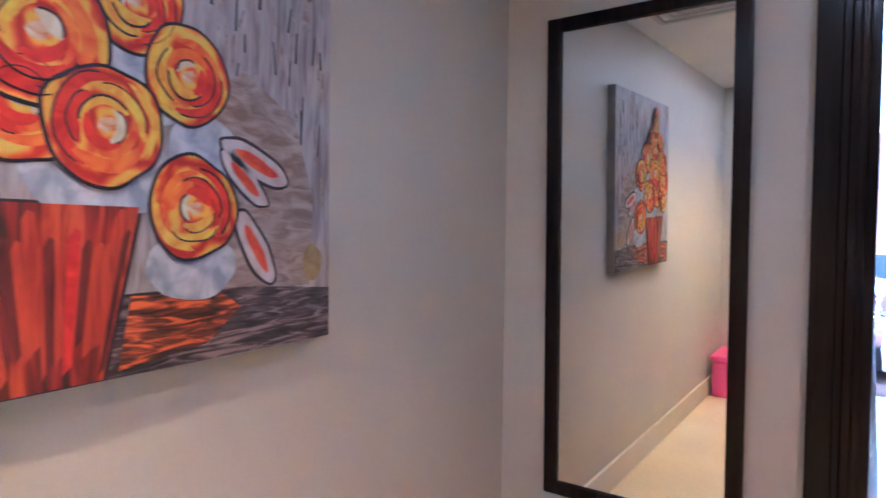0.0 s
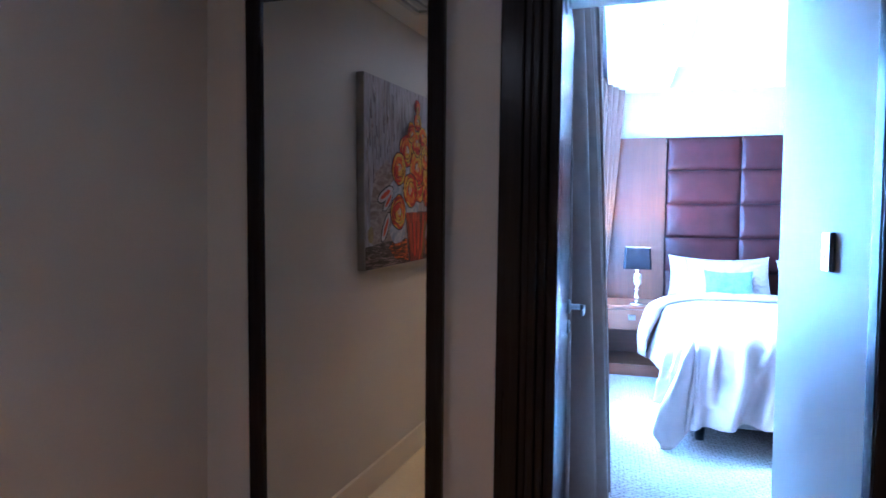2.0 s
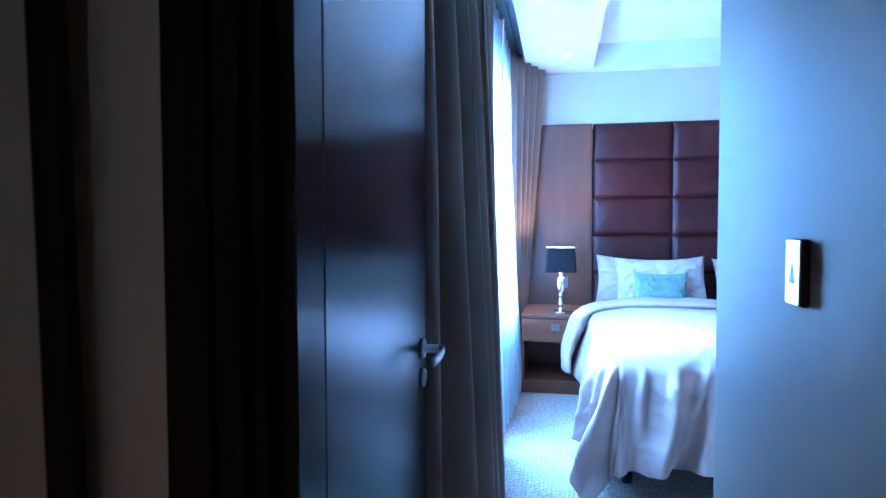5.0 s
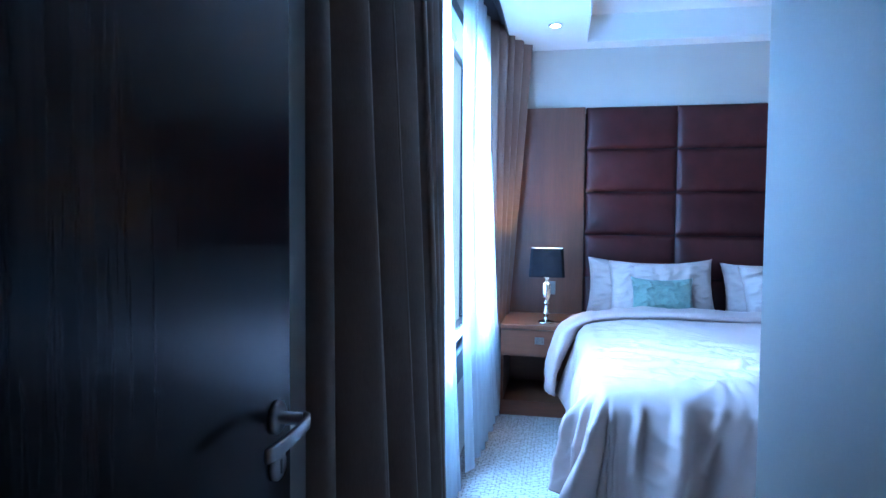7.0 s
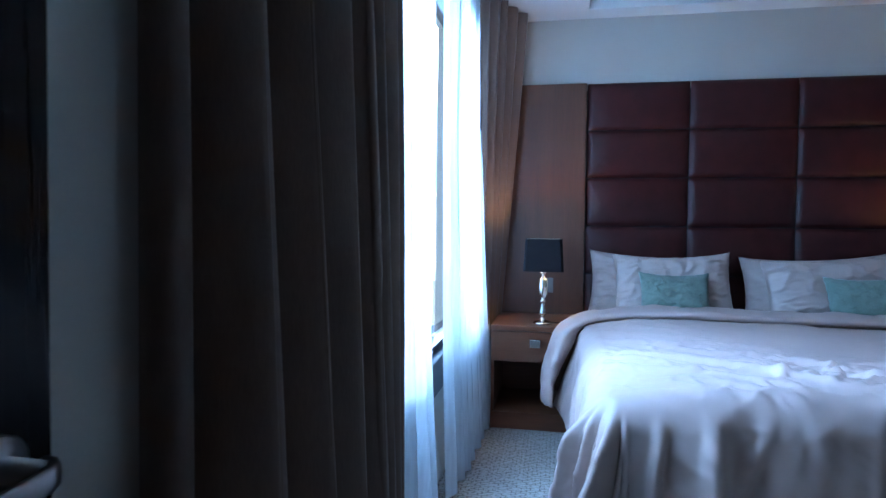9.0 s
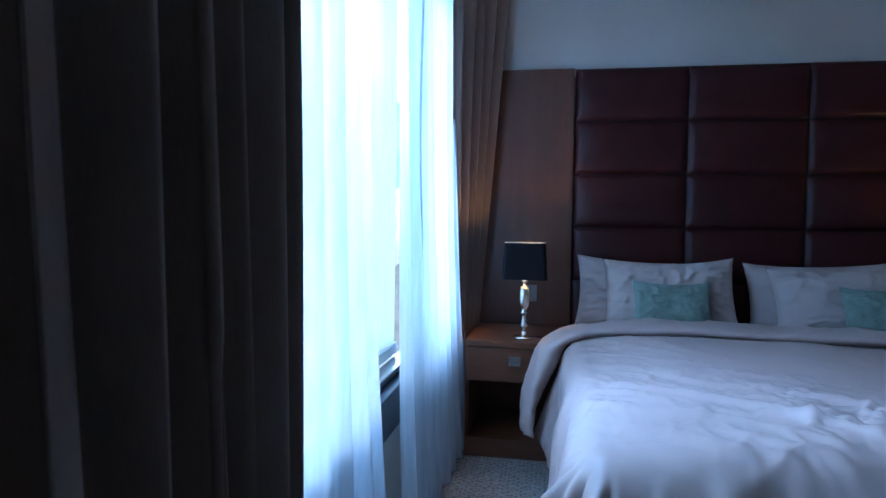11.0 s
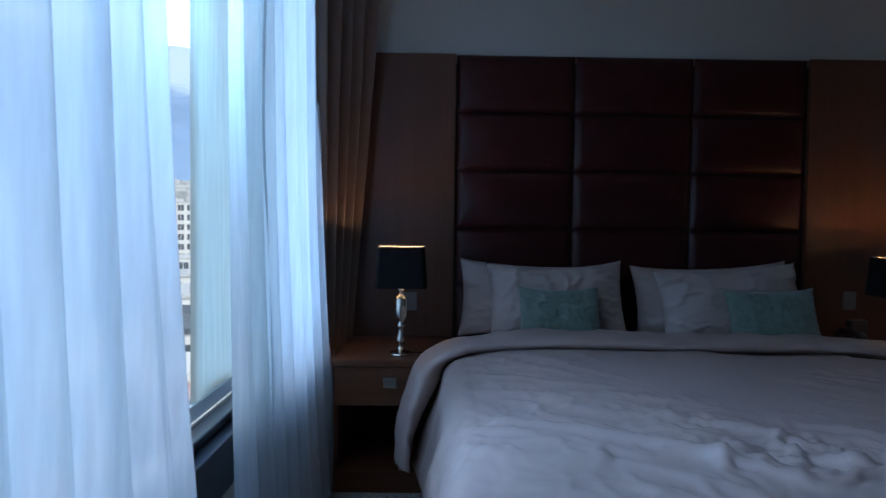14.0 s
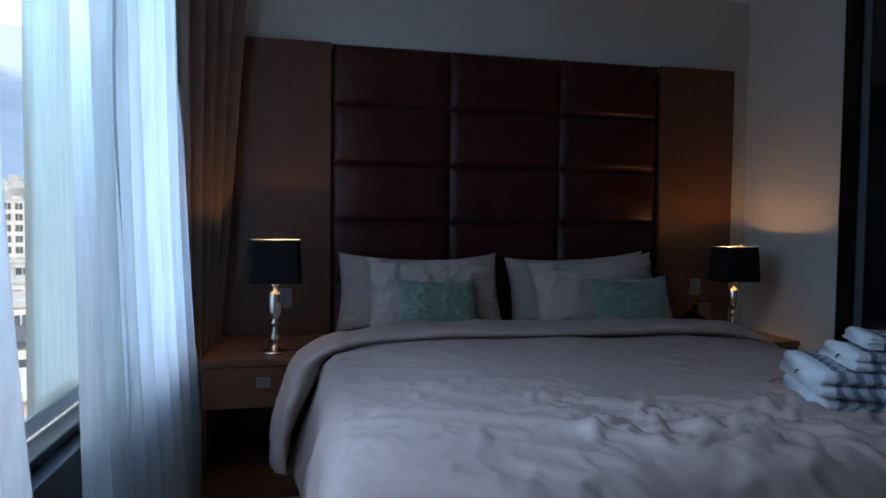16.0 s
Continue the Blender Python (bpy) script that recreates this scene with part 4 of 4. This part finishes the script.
P_ROSE = paint("swirled_orange_rose", (0.40, 0.012, 0.004), (0.70, 0.40, 0.02), (0.66, 0.10, 0.006), scale=20, rings=9)
P_ROSE2 = paint("swirled_yellow_rose", (0.50, 0.02, 0.004), (0.66, 0.44, 0.04), (0.68, 0.17, 0.008), scale=20, rings=7.5)
P_INK = paint("black_outline", (0.006, 0.005, 0.010), (0.03, 0.02, 0.04), scale=30)
P_BLUE = paint("pale_blue_leaves", (0.24, 0.28, 0.38), (0.50, 0.51, 0.58), scale=22)
P_BUD = paint("white_red_buds", (0.44, 0.34, 0.32), (0.58, 0.53, 0.54), scale=25)
P_RED = paint("red_bud_heart", (0.50, 0.03, 0.015), (0.72, 0.12, 0.03), scale=25)
P_OLIVE = paint("olive_patch", (0.22, 0.16, 0.07), (0.34, 0.27, 0.13), scale=25)
P_YELLOW = paint("yellow_petal", (0.62, 0.22, 0.01), (0.72, 0.52, 0.03), scale=30)
P_FLAME = paint("orange_petal", (0.62, 0.05, 0.006), (0.74, 0.20, 0.008), scale=28)
P_SCARLET = paint("scarlet_petal", (0.42, 0.010, 0.006), (0.70, 0.035, 0.006), scale=28)
P_MAROON = paint("maroon_brush", (0.045, 0.008, 0.010), (0.16, 0.018, 0.014), scale=12, stretch=(1, 6, 0.6))
P_GREEN = paint("olive_green_brush", (0.07, 0.06, 0.012), (0.22, 0.16, 0.03), scale=12, stretch=(1, 6, 0.6))
P_BRICK = paint("brick_red_brush", (0.28, 0.022, 0.008), (0.50, 0.06, 0.010), scale=12, stretch=(1, 6, 0.6))
P_CREAM = paint("cream_petal", (0.50, 0.40, 0.24), (0.62, 0.58, 0.46), scale=40)
P_HEART = paint("cream_rose_heart", (0.50, 0.16, 0.04), (0.66, 0.54, 0.38), scale=40)
CANVAS = material("canvas_edge", (0.36, 0.33, 0.31), 0.8, vary=0.12, scale=10, fine=300, bump=0.2)

PX, PYR, PZB, PW, PH = -1.597, -5.482, 1.053, 0.785, 0.861
pic = thing("painting", (PX, PYR, PZB), "large canvas painting of orange roses in a red vase", "painting")
part("canvas", boxes((-0.037, 0.0, -PW, 0.0, 0.0, PH), bevel=0.003), CANVAS, pic)


def flat(name, outline, mat, lift, label="", at=None):
    """A raised patch of paint; outline in (y, z)."""
    bm = bmesh.new()
    top = [bm.verts.new((lift, y, z)) for y, z in outline]
    low = [bm.verts.new((lift - 0.0012, y, z)) for y, z in outline]
    bm.faces.new(top)
    for i in range(len(top)):
        bm.faces.new((low[i], low[(i + 1) % len(top)], top[(i + 1) % len(top)], top[i]))
    bmesh.ops.recalc_face_normals(bm, faces=bm.faces)
    ob = part(name, bm, mat, pic, label)
    if at:
        ob.location = (0, at[0], at[1])
    return ob


def ragged(r, seed, squash=1.0, turn=0.0, n=40, rough=0.12):
    pts = []
    for i in range(n):
        a = 2 * math.pi * i / n
        q = r * (1 + rough * fuzz(math.cos(a) * 1.5, math.sin(a) * 1.5, seed))
        y, z = q * math.cos(a), q * squash * math.sin(a)
        pts.append((y * math.cos(turn) - z * math.sin(turn), y * math.sin(turn) + z * math.cos(turn)))
    return pts


TBL = 0.112
flat("background", [(-PW + 0.002, TBL), (-0.002, TBL - 0.012), (-0.002, PH - 0.002), (-PW + 0.002, PH - 0.002)], P_BACK, 0.0013)
flat("background_wash", [(-0.34, TBL), (-0.06, TBL), (-0.05, 0.28), (-0.10, 0.43), (-0.22, 0.50), (-0.33, 0.42)], P_BEIGE, 0.0020)
flat("table", [(-PW + 0.002, 0.002), (-0.002, 0.002), (-0.002, 0.102), (-0.2, 0.118), (-0.36, 0.124), (-PW + 0.002, 0.12)], P_TABLE, 0.0022)
flat("table_light", [(-0.45, 0.012), (-0.30, 0.03), (-0.23, 0.085), (-0.27, 0.112), (-0.43, 0.120)], P_ORANGE, 0.0028)
flat("table_light", [(-0.77, 0.012), (-0.67, 0.02), (-0.66, 0.105), (-0.77, 0.10)], P_ORANGE, 0.0028)
flat("vase_outline", [(-0.468, 0.002), (-0.410, 0.256), (-0.695, 0.256), (-0.628, 0.002)], P_INK, 0.0032)
flat("vase", [(-0.474, 0.004), (-0.418, 0.252), (-0.685, 0.252), (-0.622, 0.004)], P_VASE, 0.0040, "red brushed vase")
flat("leaf_wash", ragged(0.085, 3.0, 0.62), P_BLUE, 0.0034, at=(-0.325, 0.160))
flat("leaf_wash", ragged(0.070, 5.0, 0.8), P_BLUE, 0.0034, at=(-0.305, 0.350))
flat("leaf_wash", ragged(0.085, 8.0, 0.9), P_BLUE, 0.0034, at=(-0.405, 0.450))
flat("leaf_wash", ragged(0.11, 9.0, 0.6), P_BLUE, 0.0034, at=(-0.47, 0.295))
flat("olive_patch", ragged(0.026, 2.0, 1.4), P_OLIVE, 0.0030, at=(-0.052, 0.155))
for by, bz, ln, tn, sd in ((-0.195, 0.338, 0.086, -0.40, 1.0), (-0.222, 0.308, 0.070, -0.75, 2.0), (-0.197, 0.187, 0.082, -1.03, 3.0)):
    flat("bud_outline", ragged(ln, sd, 0.36, tn), P_INK, 0.0036, at=(by, bz))
    flat("bud", ragged(ln * 0.93, sd, 0.30, tn), P_BUD, 0.0042, at=(by, bz))
    flat("bud_heart", ragged(ln * 0.60, sd + 1, 0.22, tn), P_RED, 0.0048, at=(by, bz))
ROSES = [(-0.575, 0.385, 0.080), (-0.425, 0.556, 0.078), (-0.556, 0.472, 0.095), (-0.336, 0.463, 0.076), (-0.468, 0.366, 0.085), (-0.326, 0.254, 0.080),
         (-0.68, 0.35, 0.070), (-0.69, 0.44, 0.070), (-0.66, 0.54, 0.065), (-0.54, 0.60, 0.062), (-0.61, 0.64, 0.052), (-0.47, 0.65, 0.048), (-0.545, 0.71, 0.045), (-0.54, 0.785, 0.035)]
for i, (ry, rz, rr) in enumerate(ROSES):
    lift = 0.0046 + 0.0006 * i
    flat("rose_outline", ragged(rr * 1.045, i * 1.7, 1.0, 0, 48), P_INK, lift, at=(ry, rz))
    flat("rose", ragged(rr * 0.98, i * 1.7, 1.0, 0, 48), P_ROSE if i % 3 else P_ROSE2, lift + 0.0002, at=(ry, rz))
    flat("rose_heart", ragged(rr * 0.16, i * 2.3, 0.8, 0.5, 24, 0.3), P_HEART, lift + 0.0004, at=(ry, rz))
    prng = random.Random(70 + i)
    spin = prng.random() * 6.28
    for k in range(9):
        a0 = spin + 2.25 * k + prng.random() * 0.5
        sweep = 1.6 + 1.3 * prng.random()
        rm = rr * (0.86 - 0.072 * k)
        thick = rr * (0.10 + 0.07 * prng.random())
        outer, inner = [], []
        for q in range(15):
            f = q / 14
            a = a0 + sweep * f
            taper = math.sin(math.pi * min(1, 0.06 + 0.94 * f)) ** 0.6
            r0 = rm * (1 + 0.07 * fuzz(f * 3, k, i))
            outer.append((min(r0 + thick * taper * 0.5, rr * 0.97) * math.cos(a), min(r0 + thick * taper * 0.5, rr * 0.97) * math.sin(a)))
            inner.append(((r0 - thick * taper) * math.cos(a), (r0 - thick * taper) * math.sin(a)))
        tone = (P_YELLOW, P_SCARLET, P_FLAME, P_YELLOW, P_SCARLET, P_FLAME, P_YELLOW, P_SCARLET, P_CREAM)[k]
        flat("petal", outer + inner[::-1], tone, lift + 0.00025 + 0.00003 * k, at=(ry, rz))
        if k in (1, 3, 4, 6, 8):
            bm = bmesh.new()
            tube(bm, [(lift + 0.0003, y, z) for y, z in outer[1:-1]], 0.0013 + 0.0008 * prng.random(), 5)
            ob = part("rose_stroke", bm, P_INK, pic)
            ob.location = (0, ry, rz)
vrng = random.Random(3)
edge, k = 0.02, 0
while edge < 0.96:
    wide = 0.025 + 0.05 * vrng.random()
    tone = vrng.choice([P_MAROON, P_BRICK, P_MAROON, P_BRICK, P_GREEN, P_BRICK, P_SCARLET])
    e1, low, top = min(0.98, edge + wide), 0.006 + 0.05 * vrng.random(), 0.246 - 0.05 * vrng.random()

    def across(f, z):
        return (-0.685 + 0.267 * f) * (z / 0.252) + (-0.622 + 0.148 * f) * (1 - z / 0.252)

    flat("vase_stroke", [(across(edge, low), low), (across(e1, low + 0.012), low + 0.012), (across(e1, top), top), (across((edge + e1) / 2, top + 0.004), top + 0.004), (across(edge, top - 0.01), top - 0.01)], tone, 0.0044)
    edge, k = e1 + 0.012 * vrng.random(), k + 1
rng = random.Random(5)
for k in range(90):
    y, z = -0.02 - rng.random() * 0.27, 0.20 + rng.random() * 0.56
    L, w = 0.03 + rng.random() * 0.06, 0.0016 + rng.random() * 0.002
    s = (rng.random() - 0.5) * 0.02
    flat("grey_stroke", [(y - w, z), (y + w, z), (y + w + s, z + L), (y - w * 0.3 + s, z + L)], P_BEIGE if k % 3 else P_INK, 0.0018)

# ---- outdoors ----
CONCRETE = material("pale_render_wall", (0.78, 0.78, 0.76), 0.8, vary=0.08, grain=0.2, scale=0.4, fine=6)
ROOFING = material("grey_roof_sheet", (0.58, 0.60, 0.61), 0.7, vary=0.2, grain=0.2, scale=0.5, fine=4)
DARKROOF = material("dark_roof_sheet", (0.10, 0.12, 0.15), 0.6, vary=0.2, scale=0.5, fine=4)
PINKWALL = material("pink_render_wall", (0.66, 0.48, 0.50), 0.8, vary=0.08, scale=0.6, fine=6)
PANES = material("facade_window_pane", (0.10, 0.12, 0.15), 0.15, vary=0.3, scale=0.5)
GROUND = material("city_ground", (0.16, 0.16, 0.15), 0.9, vary=0.3, scale=0.05, fine=1)
TOWN = material("distant_town_walls", (0.64, 0.66, 0.66), 0.9, vary=0.35, scale=0.03, fine=0.5)
# bluish slope; its haze and cloud are put in further down as emission
HILL = material("mountain_painted_haze", (0.16, 0.22, 0.30), 0.95, vary=0.35, grain=0.3, scale=0.004, fine=0.05)
CLOUD = glow("low_cloud", (0.80, 0.92, 1.0), 1.5)
GZ = -27.0
bm = bmesh.new()
grid(bm, 30, 30, lambda u, v: (-4300 + 8600 * u, -4300 + 8600 * v, GZ))
structure("ground", bm, GROUND, "wide grey city ground far below", "ground")


def building(at, turn, w, d, h, wall, storeys, bays, label, roof=None, sill=True):
    """A block with its storeys of windows on the two sides that face the room."""
    b = thing("building", (at[0], at[1], GZ), label, "building", turn=turn)
    part("wall", boxes((-w / 2, w / 2, 0, d, 0, h), bevel=0.05), wall, b)
    part("roof", boxes((-w / 2 - 0.2, w / 2 + 0.2, -0.2, d + 0.2, h, h + 0.35), (-w / 2 + 1, -w / 2 + 4, 1.5, 4.5, h + 0.35, h + 2.2), bevel=0.03), roof or ROOFING, b)
    sh, bw = 3.0, w / bays
    pane_mesh, band_mesh = None, None
    for s in range(storeys):
        z = h - sh * (s + 1)
        for k in range(bays):
            x = -w / 2 + bw * (k + 0.5)
            if pane_mesh is None:
                o = part("window", boxes((-bw * 0.32, bw * 0.32, -0.04, 0.02, 0.5, 2.3)), PANES, b)
                pane_mesh = o.data
                o2 = part("window_frame", boxes((-bw * 0.36, bw * 0.36, -0.10, -0.045, 0.38, 0.5), (-0.06, 0.06, -0.08, -0.045, 0.5, 2.3)), CONCRETE, o)
                band_mesh = o2.data
            else:
                o = new("window", pane_mesh)
                o.parent = b
                o2 = new("window_frame", band_mesh)
                o2.parent = o
            o.location = (x, 0, z)
    return b


building((-76, 184, 0), 24, 26, 14, 34.0, CONCRETE, 7, 10, "white apartment block with rows of dark windows")
building((-108, 172, 0), 24, 20, 14, 31.5, CONCRETE, 6, 8, "white apartment block with a lower roofline")
building((-52, 119, 0), 30, 16, 12, 20.6, CONCRETE, 2, 5, "low white block among the roofs")
building((-72, 112, 0), 20, 14, 12, 19.4, CONCRETE, 2, 5, "pale block with a flat grey roof")
building((-36, 86, 0), 18, 14, 12, 20.0, CONCRETE, 2, 5, "pale low building among other roofs")
building((-52, 84, 0), 36, 12, 10, 18.6, CONCRETE, 2, 4, "pale low building with grey roof")
building((-28, 55, 0), 32, 14, 12, 20.6, CONCRETE, 2, 5, "pale building with a flat grey roof")
building((-16.6, 33.5, 0), 18, 12, 6, 21.3, CONCRETE, 2, 4, "low building with a dark sheet roof", DARKROOF)
building((-10.0, 18.6, 0), 24, 9, 3.6, 22.3, PINKWALL, 3, 4, "pink rendered building close below the window", CONCRETE)

bm = bmesh.new()
rng = random.Random(11)
for k in range(1400):
    a = radians(90 + rng.random() * 75)
    q = 270 + 1080 * rng.random() ** 0.7
    x, y = math.cos(a) * q, math.sin(a) * q
    s, hh = 6 + rng.random() * 9, 4 + rng.random() * 7
    g = GZ + (q - 270) * 0.1
    box(bm, x - s / 2, x + s / 2, y - s / 2, y + s / 2, g - 30, g + hh)
tagged(finish("distant_town", bm, TOWN), "many small pale houses spread below the mountain", "houses", kind="stuff")

bm = bmesh.new()


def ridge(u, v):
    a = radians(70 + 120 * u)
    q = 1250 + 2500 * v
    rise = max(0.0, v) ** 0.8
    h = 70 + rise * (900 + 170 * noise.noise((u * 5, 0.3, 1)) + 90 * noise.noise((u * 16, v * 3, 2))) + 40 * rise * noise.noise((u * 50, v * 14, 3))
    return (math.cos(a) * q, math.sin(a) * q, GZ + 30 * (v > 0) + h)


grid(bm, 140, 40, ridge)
ob = tagged(finish("mountain_backdrop", bm, HILL, True), "mountain slope with haze and cloud painted on as glow", "mountain", kind="structure")
# cloud painted on the upper slope: white emission mixed in by height and noise
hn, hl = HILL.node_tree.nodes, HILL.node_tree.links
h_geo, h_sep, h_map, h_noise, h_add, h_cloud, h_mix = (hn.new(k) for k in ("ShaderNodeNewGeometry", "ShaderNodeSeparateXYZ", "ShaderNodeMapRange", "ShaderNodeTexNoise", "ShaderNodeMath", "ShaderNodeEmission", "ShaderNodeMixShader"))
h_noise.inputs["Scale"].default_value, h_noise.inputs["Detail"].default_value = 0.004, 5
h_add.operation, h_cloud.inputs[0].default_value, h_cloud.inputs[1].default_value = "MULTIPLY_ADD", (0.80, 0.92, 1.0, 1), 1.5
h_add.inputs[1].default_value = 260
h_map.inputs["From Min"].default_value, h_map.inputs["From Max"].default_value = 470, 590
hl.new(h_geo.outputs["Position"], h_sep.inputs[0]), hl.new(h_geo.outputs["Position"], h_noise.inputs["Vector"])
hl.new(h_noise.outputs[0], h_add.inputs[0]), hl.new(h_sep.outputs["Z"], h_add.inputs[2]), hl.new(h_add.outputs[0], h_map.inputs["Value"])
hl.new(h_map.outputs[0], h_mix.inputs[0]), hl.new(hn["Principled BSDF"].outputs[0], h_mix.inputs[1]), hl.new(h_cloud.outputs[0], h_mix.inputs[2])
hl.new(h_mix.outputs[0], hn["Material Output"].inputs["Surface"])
# distance haze painted as an even blue glow over the slope
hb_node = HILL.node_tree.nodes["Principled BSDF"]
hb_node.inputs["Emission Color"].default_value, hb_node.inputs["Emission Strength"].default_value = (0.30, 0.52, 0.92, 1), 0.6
bm = bmesh.new()
grid(bm, 48, 10, lambda u, v: (4200 * math.cos(radians(60 + 150 * u)), 4200 * math.sin(radians(60 + 150 * u)), -60 + 2600 * v))
tagged(finish("cloud_backdrop", bm, CLOUD, True), "bright white overcast cloud behind the mountain", "sky", kind="structure")
